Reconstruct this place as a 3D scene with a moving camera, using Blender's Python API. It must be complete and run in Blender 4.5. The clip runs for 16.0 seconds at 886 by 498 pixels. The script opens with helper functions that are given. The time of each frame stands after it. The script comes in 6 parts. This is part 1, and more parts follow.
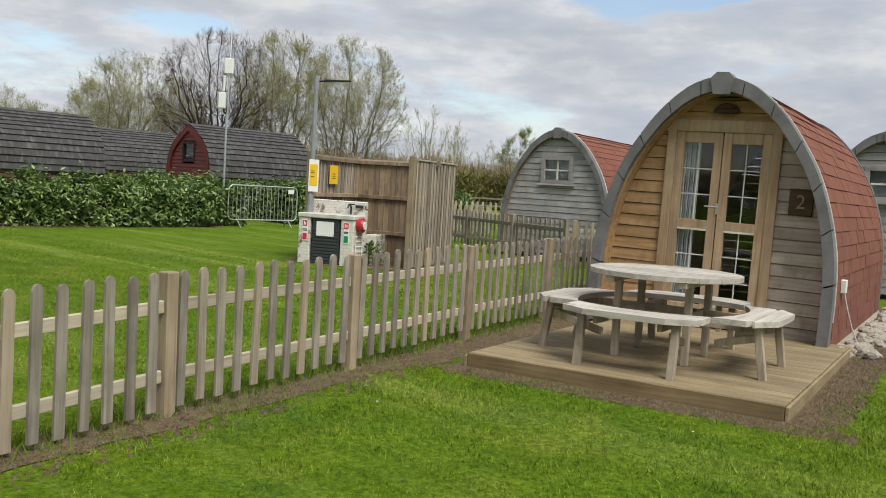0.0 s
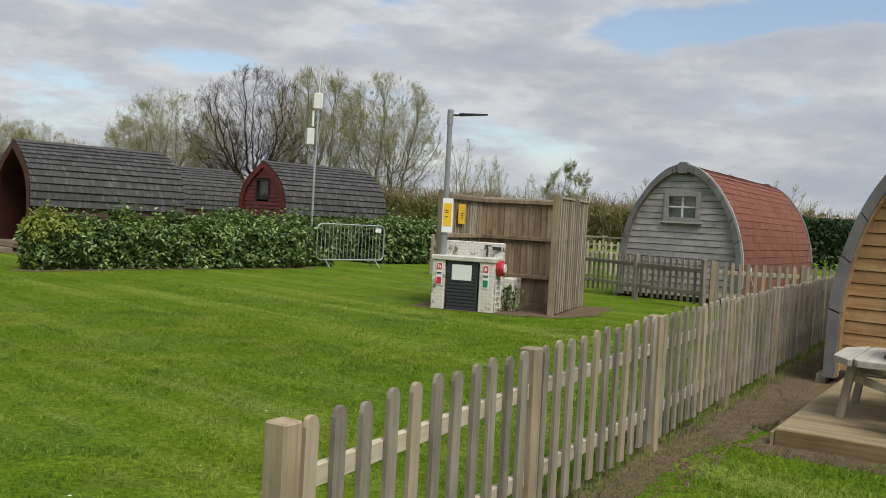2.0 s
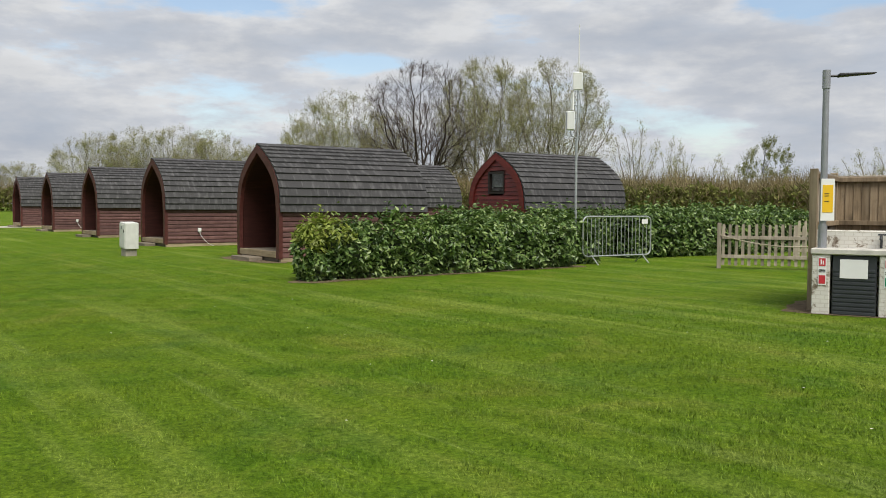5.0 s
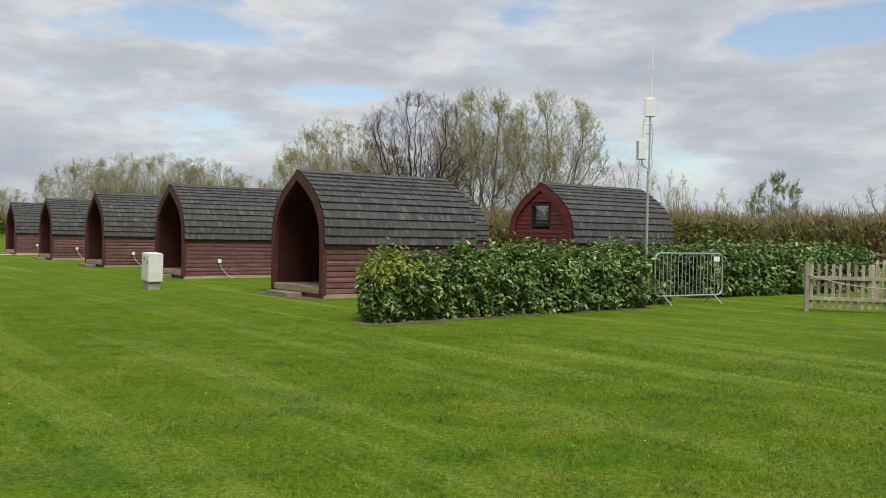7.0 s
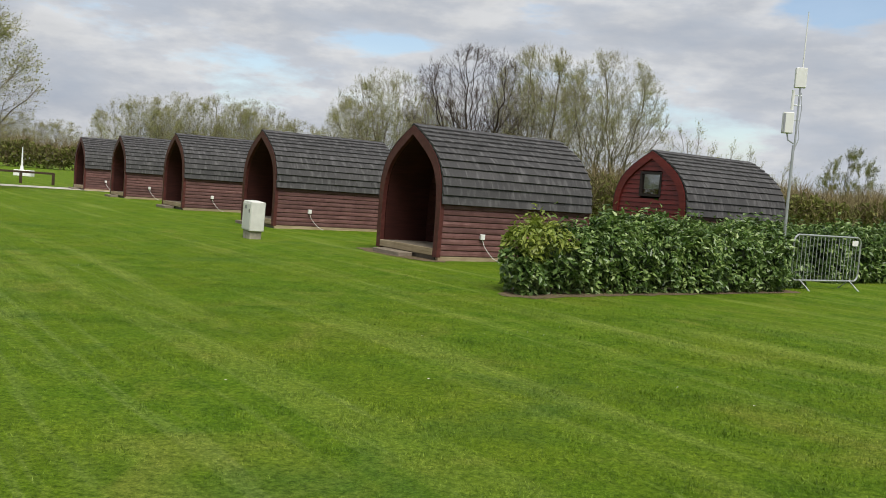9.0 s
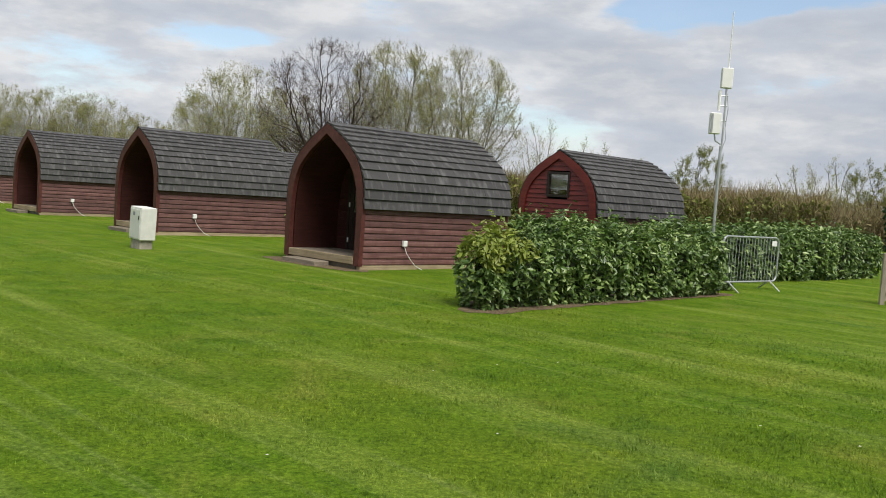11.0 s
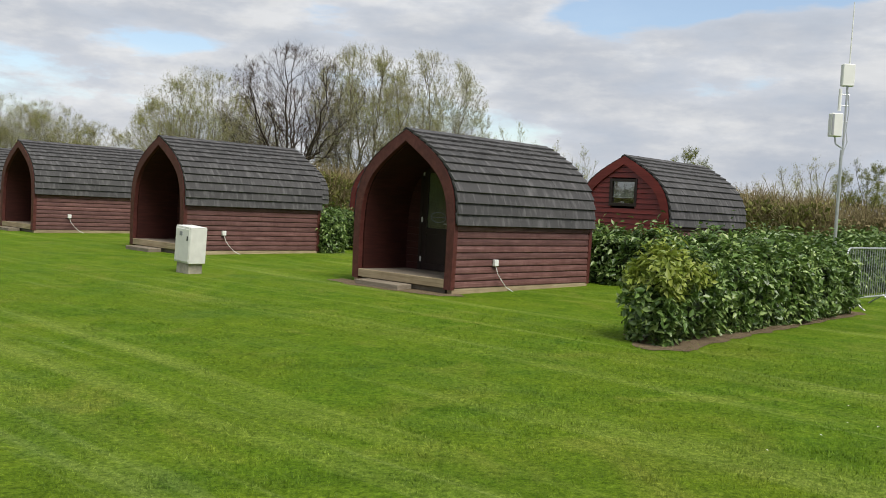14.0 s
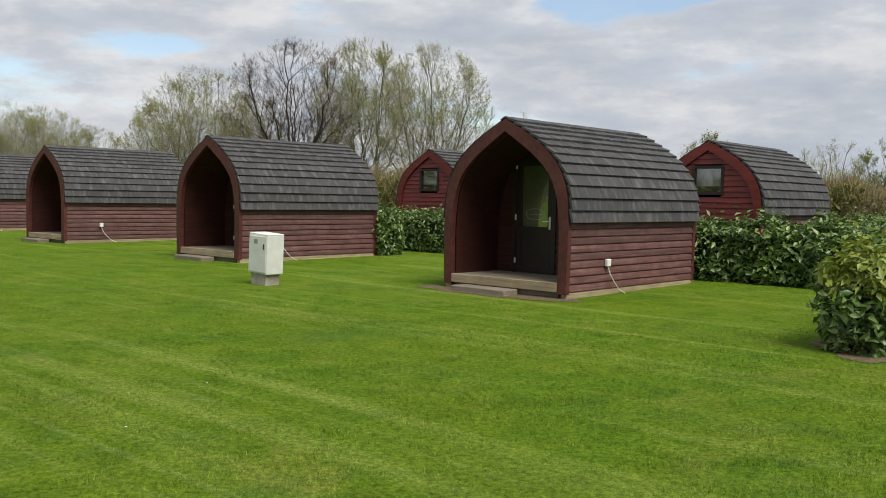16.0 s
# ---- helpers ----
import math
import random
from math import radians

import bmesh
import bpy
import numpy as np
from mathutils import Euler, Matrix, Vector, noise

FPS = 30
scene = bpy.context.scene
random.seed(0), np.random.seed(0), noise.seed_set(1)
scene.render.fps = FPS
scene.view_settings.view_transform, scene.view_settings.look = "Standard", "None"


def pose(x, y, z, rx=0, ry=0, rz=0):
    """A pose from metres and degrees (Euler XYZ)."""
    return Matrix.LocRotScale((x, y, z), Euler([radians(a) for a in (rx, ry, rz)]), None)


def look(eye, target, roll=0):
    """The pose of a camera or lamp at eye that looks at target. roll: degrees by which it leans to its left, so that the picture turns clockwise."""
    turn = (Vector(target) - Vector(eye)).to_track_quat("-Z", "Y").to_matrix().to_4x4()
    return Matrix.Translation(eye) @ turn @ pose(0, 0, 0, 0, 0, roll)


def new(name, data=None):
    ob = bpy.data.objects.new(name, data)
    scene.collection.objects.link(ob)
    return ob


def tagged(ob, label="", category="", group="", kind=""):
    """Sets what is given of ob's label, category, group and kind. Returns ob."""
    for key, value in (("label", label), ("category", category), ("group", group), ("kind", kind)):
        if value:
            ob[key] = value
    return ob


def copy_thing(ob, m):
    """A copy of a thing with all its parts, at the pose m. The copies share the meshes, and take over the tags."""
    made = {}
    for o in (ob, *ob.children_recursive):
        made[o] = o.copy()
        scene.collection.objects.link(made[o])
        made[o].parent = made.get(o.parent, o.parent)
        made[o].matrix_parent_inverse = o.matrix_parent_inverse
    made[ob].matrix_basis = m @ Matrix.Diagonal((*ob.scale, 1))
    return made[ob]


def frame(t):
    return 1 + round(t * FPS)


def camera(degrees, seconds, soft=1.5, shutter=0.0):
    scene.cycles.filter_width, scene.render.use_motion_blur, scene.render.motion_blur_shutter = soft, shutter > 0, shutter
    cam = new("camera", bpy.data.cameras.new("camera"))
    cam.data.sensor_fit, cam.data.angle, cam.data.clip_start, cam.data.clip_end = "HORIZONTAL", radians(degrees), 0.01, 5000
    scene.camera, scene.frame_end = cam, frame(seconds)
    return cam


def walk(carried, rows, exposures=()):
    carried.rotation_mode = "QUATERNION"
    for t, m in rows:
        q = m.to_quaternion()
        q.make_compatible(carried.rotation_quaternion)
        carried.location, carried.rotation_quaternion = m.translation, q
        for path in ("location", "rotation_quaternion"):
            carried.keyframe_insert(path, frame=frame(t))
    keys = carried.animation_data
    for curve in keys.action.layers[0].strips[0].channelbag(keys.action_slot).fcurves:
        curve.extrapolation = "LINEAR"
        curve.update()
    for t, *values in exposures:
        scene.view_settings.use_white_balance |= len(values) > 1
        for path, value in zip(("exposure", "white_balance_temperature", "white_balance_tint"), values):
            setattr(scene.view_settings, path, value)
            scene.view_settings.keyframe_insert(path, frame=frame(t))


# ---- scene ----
from mathutils import Quaternion
cam = camera(52.4, 16.0, soft=0.95)
METRES, EYE, TILT, LEAN, TURN = 18.1, 1.5, 0.0, 0.0, 0.0
ROWS = [
    (0.0, 0.0, 0.0, 0.0, 0.24, -3.96, -3.47),
    (0.5, -0.0299, 0.0126, -0.0001, 1.1, -2.78, -3.74),
    (1.0, -0.055, 0.0258, -0.0004, 1.35, -1.64, -3.85),
    (1.5, -0.0826, 0.042, -0.0004, 1.42, -0.75, -3.55),
    (2.0, -0.1084, 0.0561, -0.0006, 1.57, -1.89, -3.1),
    (2.5, -0.1357, 0.0762, -0.0018, 2.99, -2.68, -3.04),
    (3.0, -0.1645, 0.0897, -0.001, 6.54, -3.28, -3.25),
    (3.5, -0.1926, 0.1075, -0.0028, 8.54, -3.52, -3.12),
    (4.0, -0.2232, 0.1229, -0.0021, 11.71, -5.04, -1.79),
    (4.5, -0.2487, 0.1403, -0.0025, 11.56, -3.97, -0.42),
    (7.0, -0.3841, 0.2342, -0.0006, 9.96, -0.8, -1.02),
    (7.5, -0.4131, 0.2437, 0.0003, 12.2, -1.37, -3.41),
    (8.0, -0.4401, 0.2524, -0.0004, 12.57, -2.96, -4.35),
    (8.5, -0.468, 0.26, 0.003, 12.73, -3.75, -4.11),
    (9.0, -0.4918, 0.2658, 0.0039, 12.36, -3.77, -4.32),
    (9.5, -0.5145, 0.2817, 0.0036, 8.58, -2.83, -4.15),
    (12.0, -0.6435, 0.3483, 0.0074, 2.09, -3.94, -3.84),
    (12.5, -0.6696, 0.3655, 0.0069, 2.37, -4.09, -3.86),
    (13.0, -0.6924, 0.388, 0.0068, 1.03, -4.06, -3.8),
    (13.5, -0.7174, 0.4085, 0.0068, -0.1, -3.86, -3.55),
    (14.0, -0.7425, 0.4291, 0.0068, -0.8, -2.85, -3.01),
    (14.5, -0.7681, 0.4547, 0.0078, -1.1, -2.66, -1.11),
    (15.0, -0.7938, 0.4736, 0.0081, -1.19, -1.64, -0.66),
    (15.5, -0.8191, 0.4957, 0.0082, -1.22, -1.47, -0.61),
    (16.0, -0.8459, 0.5152, 0.0068, -1.37, -3.25, -1.11),
]
walk(cam, [(t, pose(0, 0, EYE, TILT, LEAN, TURN) @ pose(METRES * x, METRES * y, METRES * z, 90 + pitch, roll, yaw)) for t, x, y, z, yaw, pitch, roll in ROWS],
     exposures=[(0.0, 0.24), (1.5, 0.04), (3.5, 0.20), (8.0, 0.12), (12.5, 0.32), (16.0, 0.24)])

# ---------------------------------------------------------------- world and sun
SUN_DIR = Vector((0.42, -0.62, 1.10)).normalized()
world = bpy.data.worlds.new("overcast_sky")
scene.world = world
world.use_nodes = True
wn, wl = world.node_tree.nodes, world.node_tree.links
wn.clear()


def wnode(kind, **values):
    n = wn.new(kind)
    for key, value in values.items():
        if key in n.inputs:
            n.inputs[key].default_value = value
    return n


sky = wn.new("ShaderNodeTexSky")
sky.sky_type, sky.sun_disc = "NISHITA", False
sky.sun_elevation = math.asin(SUN_DIR.z)
sky.sun_rotation = math.atan2(SUN_DIR.x, SUN_DIR.y)
coord = wn.new("ShaderNodeTexCoord")
split = wn.new("ShaderNodeSeparateXYZ")
wl.new(coord.outputs["Generated"], split.inputs[0])


def wmath(op, a, b=0.5, c=0.5):
    n = wn.new("ShaderNodeMath")
    n.operation = op
    for i, v in enumerate((a, b, c)):
        if hasattr(v, "links"):
            wl.new(v, n.inputs[i])
        else:
            n.inputs[i].default_value = v
    return n.outputs[0]


def wnoise(scale, detail, rough, shift, stretch=(1, 1, 1)):
    m = wn.new("ShaderNodeMapping")
    m.inputs["Location"].default_value = shift
    m.inputs["Scale"].default_value = stretch
    wl.new(coord.outputs["Generated"], m.inputs["Vector"])
    n = wnode("ShaderNodeTexNoise", Scale=scale, Detail=detail, Roughness=rough, Distortion=0.0)
    wl.new(m.outputs[0], n.inputs["Vector"])
    return n.outputs["Fac"]


def wramp(fac, stops):
    r = wn.new("ShaderNodeValToRGB")
    wl.new(fac, r.inputs[0])
    while len(r.color_ramp.elements) < len(stops):
        r.color_ramp.elements.new(0.5)
    for e, (p, c) in zip(r.color_ramp.elements, stops):
        e.position, e.color = p, (*c, 1) if len(c) == 3 else c
    return r.outputs[0]


def gap(fac, azimuth, height, wide, tall, depth, rise=0.0):
    """A break in the cloud about a bearing and a height in degrees; rise tilts it."""
    da = wmath("SUBTRACT", wmath("ARCTAN2", split.outputs[0], split.outputs[1]), radians(azimuth))
    de = wmath("SUBTRACT", wmath("SUBTRACT", split.outputs[2], math.sin(radians(height))), wmath("MULTIPLY", da, rise))
    far = wmath("ADD", wmath("POWER", wmath("ABSOLUTE", wmath("DIVIDE", da, radians(wide))), 2.0), wmath("POWER", wmath("ABSOLUTE", wmath("DIVIDE", de, radians(tall))), 2.0))
    return wmath("SUBTRACT", fac, wmath("MULTIPLY", wmath("EXPONENT", wmath("MULTIPLY", far, -1.0)), depth))


# stratocumulus with a few breaks; its bases greyer than its edges
heap = wnoise(4.2, 12, 0.58, (3.1, 1.7, 0), (1, 1, 3.4))
for b in ((15, 12.4, 9, 1.1, 0.32, 0.09), (27, 14.6, 9, 1.6, 0.32, 0.09), (-23, 12.4, 6, 0.9, 0.2, 0.02), (-16, 8.8, 4, 0.7, 0.2, 0.02), (-15, 14.5, 4, 0.9, 0.18, 0.0), (-25, 7.2, 4, 0.8, 0.15, 0.0)):
    heap = gap(heap, *b)
cover = wramp(heap, [(0.33, (0.12, 0.12, 0.12)), (0.42, (1, 1, 1))])
rim = wramp(heap, [(0.40, (1.10, 1.10, 1.10)), (0.52, (1.0, 1.0, 1.0)), (0.66, (0.90, 0.91, 0.93))])
tone = wramp(wnoise(8.5, 12, 0.58, (7.4, 2.2, 0), (1, 1, 3.0)), [(0.34, (4.2, 4.58, 5.2)), (0.48, (4.7, 4.95, 5.4)), (0.62, (5.9, 6.0, 6.15))])
shade = wn.new("ShaderNodeMix")
shade.data_type, shade.blend_type = "RGBA", "MULTIPLY"
shade.inputs["Factor"].default_value = 1.0
wl.new(tone, shade.inputs["A"])
wl.new(rim, shade.inputs["B"])
tone = shade.outputs["Result"]
mix = wn.new("ShaderNodeMix")
mix.data_type = "RGBA"
wl.new(cover, mix.inputs["Factor"])
skygain = wn.new("ShaderNodeMix")
skygain.data_type, skygain.blend_type = "RGBA", "MULTIPLY"
skygain.inputs["Factor"].default_value = 1.0
wl.new(sky.outputs[0], skygain.inputs["A"])
skygain.inputs["B"].default_value = (1.45, 1.4, 1.35, 1)
wl.new(skygain.outputs["Result"], mix.inputs["A"])
wl.new(tone, mix.inputs["B"])
back = wnode("ShaderNodeBackground", Strength=0.10)
wl.new(mix.outputs["Result"], back.inputs["Color"])
wout = wn.new("ShaderNodeOutputWorld")
wl.new(back.outputs[0], wout.inputs["Surface"])

sun_data = bpy.data.lights.new("sun", "SUN")
sun_data.energy, sun_data.angle, sun_data.color = 3.45, radians(32), (1.0, 0.96, 0.88)
sun = new("sun", sun_data)
sun.matrix_basis = look((0, 0, 40), Vector((0, 0, 40)) - SUN_DIR)

# ---------------------------------------------------------------- materials


class Mat:
    """A small builder of node materials in object space."""

    def __init__(self, name, rough=0.8, metal=0.0, spec=0.4):
        self.m = bpy.data.materials.new(name)
        self.m.use_nodes = True
        self.t = self.m.node_tree
        self.b = self.t.nodes["Principled BSDF"]
        self.b.inputs["Roughness"].default_value = rough
        self.b.inputs["Metallic"].default_value = metal
        self.b.inputs["Specular IOR Level"].default_value = spec
        self.c = self.t.nodes.new("ShaderNodeTexCoord")
        self.w = None

    def node(self, kind, **values):
        n = self.t.nodes.new(kind)
        for key, value in values.items():
            n.inputs[key].default_value = value
        return n

    def link(self, a, b):
        self.t.links.new(a, b)

    def noise(self, scale, detail=4, rough=0.55, stretch=(1, 1, 1), spin=0, space="Object", wobble=0.0):
        turn = self.node("ShaderNodeMapping")
        turn.inputs["Rotation"].default_value = (0, 0, radians(spin))
        self.link(self.c.outputs[space], turn.inputs["Vector"])
        m = self.node("ShaderNodeMapping")
        m.inputs["Scale"].default_value = stretch
        self.link(turn.outputs[0], m.inputs["Vector"])
        n = self.t.nodes.new("ShaderNodeTexNoise")
        if self.w is not None:
            n.noise_dimensions = "4D"
            self.link(self.w, n.inputs["W"])
        for key, value in (("Scale", scale), ("Detail", detail), ("Roughness", rough), ("Distortion", wobble)):
            n.inputs[key].default_value = value
        self.link(m.outputs[0], n.inputs["Vector"])
        return n.outputs["Fac"]

    def seeded(self):
        """Lets the pattern differ from object to object."""
        n = self.node("ShaderNodeMath")
        n.operation = "MULTIPLY"
        self.link(self.randomly(), n.inputs[0])
        n.inputs[1].default_value = 43.0
        self.w = n.outputs[0]
        return self

    def ramp(self, fac, *stops):
        r = self.node("ShaderNodeValToRGB")
        while len(r.color_ramp.elements) < len(stops):
            r.color_ramp.elements.new(0.5)
        for e, (p, c) in zip(r.color_ramp.elements, stops):
            e.position, e.color = p, (*c, 1)
        self.link(fac, r.inputs[0])
        return r.outputs[0]

    def blend(self, fac, a, b, kind="MIX"):
        n = self.node("ShaderNodeMix")
        n.data_type, n.blend_type = "RGBA", kind
        for key, v in (("Factor", fac), ("A", a), ("B", b)):
            slot = n.inputs[key]
            if key != "Factor":
                slot = [s for s in n.inputs if s.name == key and s.type == "RGBA"][0]
            if hasattr(v, "links"):
                self.link(v, slot)
            else:
                slot.default_value = v if key == "Factor" else (*v, 1)
        return [o for o in n.outputs if o.type == "RGBA"][0]

    def randomly(self):
        n = self.node("ShaderNodeObjectInfo")
        return n.outputs["Random"]

    def island(self):
        return self.node("ShaderNodeNewGeometry").outputs["Random Per Island"]

    def colour(self, c):
        if hasattr(c, "links"):
            self.link(c, self.b.inputs["Base Color"])
        else:
            self.b.inputs["Base Color"].default_value = (*c, 1)
        return self

    def bump(self, h, strength=0.3, depth=0.01):
        n = self.node("ShaderNodeBump", Strength=strength, Distance=depth)
        self.link(h, n.inputs["Height"])
        self.link(n.outputs[0], self.b.inputs["Normal"])
        return self


GREY3 = ((0.0, (0.0, 0.0, 0.0)), (1.0, (1.0, 1.0, 1.0)))


def wood(name, dark, mid, light, grain=(18, 1.2, 18), vary=0.5, rough=0.78, spec=0.3, stain=None, alt=None):
    """Grained timber. The grain runs along the axis with the small stretch."""
    k = Mat(name, rough, 0, spec).seeded()
    g = k.noise(1.0, 6, 0.6, grain, wobble=0.6)
    c = k.ramp(g, (0.28, dark), (0.5, mid), (0.75, light))
    p = k.noise(2.3, 3, 0.6, wobble=0.3)
    c = k.blend(k.ramp(p, (0.35, (0.0,) * 3), (0.75, (0.6,) * 3)), c, tuple(0.75 * v for v in dark))
    if stain:
        s = k.noise(5.0, 4, 0.7, (1, 1, 0.5))
        c = k.blend(k.ramp(s, (0.5, (0, 0, 0)), (0.72, (0.75, 0.75, 0.75))), c, stain)
    if alt:
        c = k.blend(k.ramp(k.randomly(), (0.62, (0, 0, 0)), (0.95, (0.8, 0.8, 0.8))), c, k.ramp(g, (0.3, tuple(0.6 * v for v in alt)), (0.7, alt)))
    r = k.ramp(k.randomly(), (0, (1 - vary * 0.55,) * 3), (1, (1 + vary * 0.25,) * 3))
    c = k.blend(1.0, c, r, "MULTIPLY")
    k.colour(c).bump(g, 0.35, 0.006)
    return k.m


def plain(name, col, rough=0.6, metal=0.0, spec=0.4, var=0.25, scale=6.0, bump=0.1):
    k = Mat(name, rough, metal, spec)
    n = k.noise(scale, 5, 0.65)
    k.colour(k.ramp(n, (0.3, tuple(v * (1 - var) for v in col)), (0.7, tuple(min(1, v * (1 + var * 0.5)) for v in col))))
    k.bump(k.noise(scale * 8, 3), bump, 0.004)
    return k.m


def grass_mat(name, blade):
    k = Mat(name, 0.9 if not blade else 0.6, 0, 0.05 if not blade else 0.2)
    sp = "Object"
    big = k.noise(0.55, 4, 0.6, (1, 1, 0), space=sp)
    patch = k.noise(2.6, 4, 0.6, (1, 1, 0), space=sp, wobble=0.5)
    stripes = k.noise(1.0, 4, 0.55, (0.10, 1.5, 0), 43, space=sp, wobble=0.4)
    cross = k.noise(1.0, 3, 0.5, (0.14, 1.1, 0), -20, space=sp, wobble=0.4)
    base = k.ramp(patch, (0.25, (0.068, 0.135, 0.007)), (0.5, (0.110, 0.196, 0.011)), (0.78, (0.165, 0.245, 0.018)))
    base = k.blend(k.ramp(big, (0.38, (0, 0, 0)), (0.72, (0.5, 0.5, 0.5))), base, (0.180, 0.225, 0.016))
    base = k.blend(k.ramp(stripes, (0.52, (0, 0, 0)), (0.70, (0.62, 0.62, 0.62))), base, (0.270, 0.330, 0.065))
    base = k.blend(k.ramp(cross, (0.55, (0, 0, 0)), (0.72, (0.35, 0.35, 0.35))), base, (0.048, 0.105, 0.006))
    thin = k.noise(1.0, 5, 0.6, (0.16, 3.0, 0), 43, space=sp, wobble=1.2)
    base = k.blend(k.ramp(thin, (0.57, (0, 0, 0)), (0.72, (0.40, 0.40, 0.40))), base, (0.28, 0.34, 0.10))
    dry = k.noise(0.85, 4, 0.62, (1, 1, 0), 70, space=sp, wobble=0.8)
    base = k.blend(k.ramp(dry, (0.55, (0, 0, 0)), (0.72, (0.55, 0.55, 0.55))), base, (0.235, 0.255, 0.045))
    cool = k.noise(0.7, 4, 0.6, (1, 1, 0), 15, space=sp, wobble=0.5)
    base = k.blend(k.ramp(cool, (0.56, (0, 0, 0)), (0.72, (0.50, 0.50, 0.50))), base, (0.075, 0.150, 0.028))
    tuft = k.noise(19, 5, 0.68, (1, 1, 0), space=sp)
    base = k.blend(1.0, base, k.ramp(tuft, (0.34, (0.50, 0.57, 0.48)), (0.5, (0.94, 0.96, 0.95)), (0.66, (1.34, 1.28, 1.45))), "MULTIPLY")
    if blade:
        r = k.ramp(k.island(), (0, (0.55, 0.58, 0.5)), (0.5, (0.95, 0.97, 0.9)), (0.85, (1.30, 1.25, 1.2)), (1.0, (1.75, 1.6, 2.0)))
        base = k.blend(1.0, base, r, "MULTIPLY")
        k.b.inputs["Transmission Weight"].default_value = 0.0
    else:
        fine = k.noise(55, 4, 0.7, (1, 1, 1), space=sp)
        base = k.blend(1.0, base, k.ramp(fine, (0.25, (0.32, 0.38, 0.28)), (0.66, (1.12, 1.10, 1.1))), "MULTIPLY")
        k.bump(fine, 0.8, 0.03)
    k.colour(base)
    return k.m


def leaf_mat(name, a, b, c, rough=0.42, spec=0.45, through_light=0.3):
    k = Mat(name, rough, 0, spec)
    col = k.ramp(k.island(), (0.0, a), (0.55, b), (1.0, c))
    big = k.noise(0.8, 3)
    col = k.blend(1.0, col, k.ramp(big, (0.3, (0.75, 0.78, 0.75)), (0.7, (1.15, 1.12, 1.0))), "MULTIPLY")
    k.colour(col)
    thin = k.node("ShaderNodeBsdfTranslucent")
    k.link(col, thin.inputs["Color"])
    both = k.node("ShaderNodeMixShader")
    both.inputs["Fac"].default_value = through_light
    k.link(k.b.outputs[0], both.inputs[1])
    k.link(thin.outputs[0], both.inputs[2])
    k.link(both.outputs[0], k.t.nodes["Material Output"].inputs["Surface"])
    return k.m


M = {}
M["grass"] = grass_mat("mown_grass", False)
M["blade"] = grass_mat("grass_blades", True)
k = Mat("bare_soil", 0.95, 0, 0.15)
n1, n2 = k.noise(9, 6, 0.7), k.noise(60, 4, 0.7)
k.colour(k.blend(k.ramp(n2, (0.45, (0, 0, 0)), (0.7, (0.8, 0.8, 0.8))), k.ramp(n1, (0.3, (0.072, 0.052, 0.030)), (0.7, (0.170, 0.125, 0.076))), (0.29, 0.23, 0.145)))
k.bump(n2, 0.9, 0.03)
M["soil"] = k.m
M["pale"] = wood("weathered_paling", (0.175, 0.150, 0.115), (0.325, 0.288, 0.232), (0.45, 0.41, 0.345), (30, 30, 1.6), 0.65, stain=(0.17, 0.155, 0.125), alt=(0.37, 0.295, 0.205))
M["rail"] = wood("cream_fence_rail", (0.33, 0.28, 0.20), (0.50, 0.44, 0.34), (0.60, 0.54, 0.44), (1.5, 30, 30), 0.3)
M["post"] = wood("tan_fence_post", (0.22, 0.165, 0.105), (0.36, 0.285, 0.19), (0.46, 0.38, 0.275), (28, 28, 1.4), 0.4, stain=(0.21, 0.165, 0.11))
# darker copy of the paling timber, with a shaded side put into the colour
M["greypale"] = wood("shade_tinted_grey_paling", (0.15, 0.125, 0.10), (0.26, 0.225, 0.18), (0.36, 0.32, 0.27), (30, 30, 1.6), 0.6)
M["screen"] = wood("screen_board", (0.19, 0.14, 0.085), (0.32, 0.24, 0.155), (0.43, 0.34, 0.235), (22, 22, 1.1), 0.55, stain=(0.10, 0.075, 0.05))
M["screenedge"] = wood("silvered_screen_board", (0.26, 0.22, 0.17), (0.41, 0.35, 0.28), (0.53, 0.47, 0.39), (22, 22, 1.1), 0.85)
M["clad"] = wood("red_brown_cladding", (0.078, 0.033, 0.030), (0.142, 0.066, 0.059), (0.240, 0.135, 0.122), (1.4, 1.4, 24), 0.5, 0.62, 0.35, stain=(0.075, 0.028, 0.025))
M["redclad"] = wood("fresh_red_cladding", (0.10, 0.014, 0.012), (0.160, 0.022, 0.018), (0.215, 0.04, 0.03), (1.4, 1.4, 24), 0.3, 0.5, 0.4)
M["trim"] = wood("dark_red_trim", (0.062, 0.017, 0.014), (0.098, 0.027, 0.022), (0.135, 0.044, 0.036), (10, 10, 10), 0.2, 0.55, 0.35)
# the red-brown stain at about half strength, porch shade put into the colour
M["inner"] = wood("shade_darkened_porch_lining", (0.030, 0.009, 0.0075), (0.050, 0.014, 0.011), (0.072, 0.022, 0.017), (2, 2, 20), 0.3, 0.55, 0.3)
M["doorwood"] = plain("dark_brown_door_paint", (0.020, 0.011, 0.009), 0.45, 0, 0.4, 0.3)
M["bearer"] = wood("pale_timber_bearer", (0.25, 0.19, 0.11), (0.41, 0.325, 0.205), (0.52, 0.43, 0.30), (1.5, 1.5, 24), 0.3)
M["porchfloor"] = wood("grey_porch_board", (0.16, 0.13, 0.095), (0.25, 0.21, 0.16), (0.33, 0.285, 0.22), (1.5, 24, 24), 0.3)


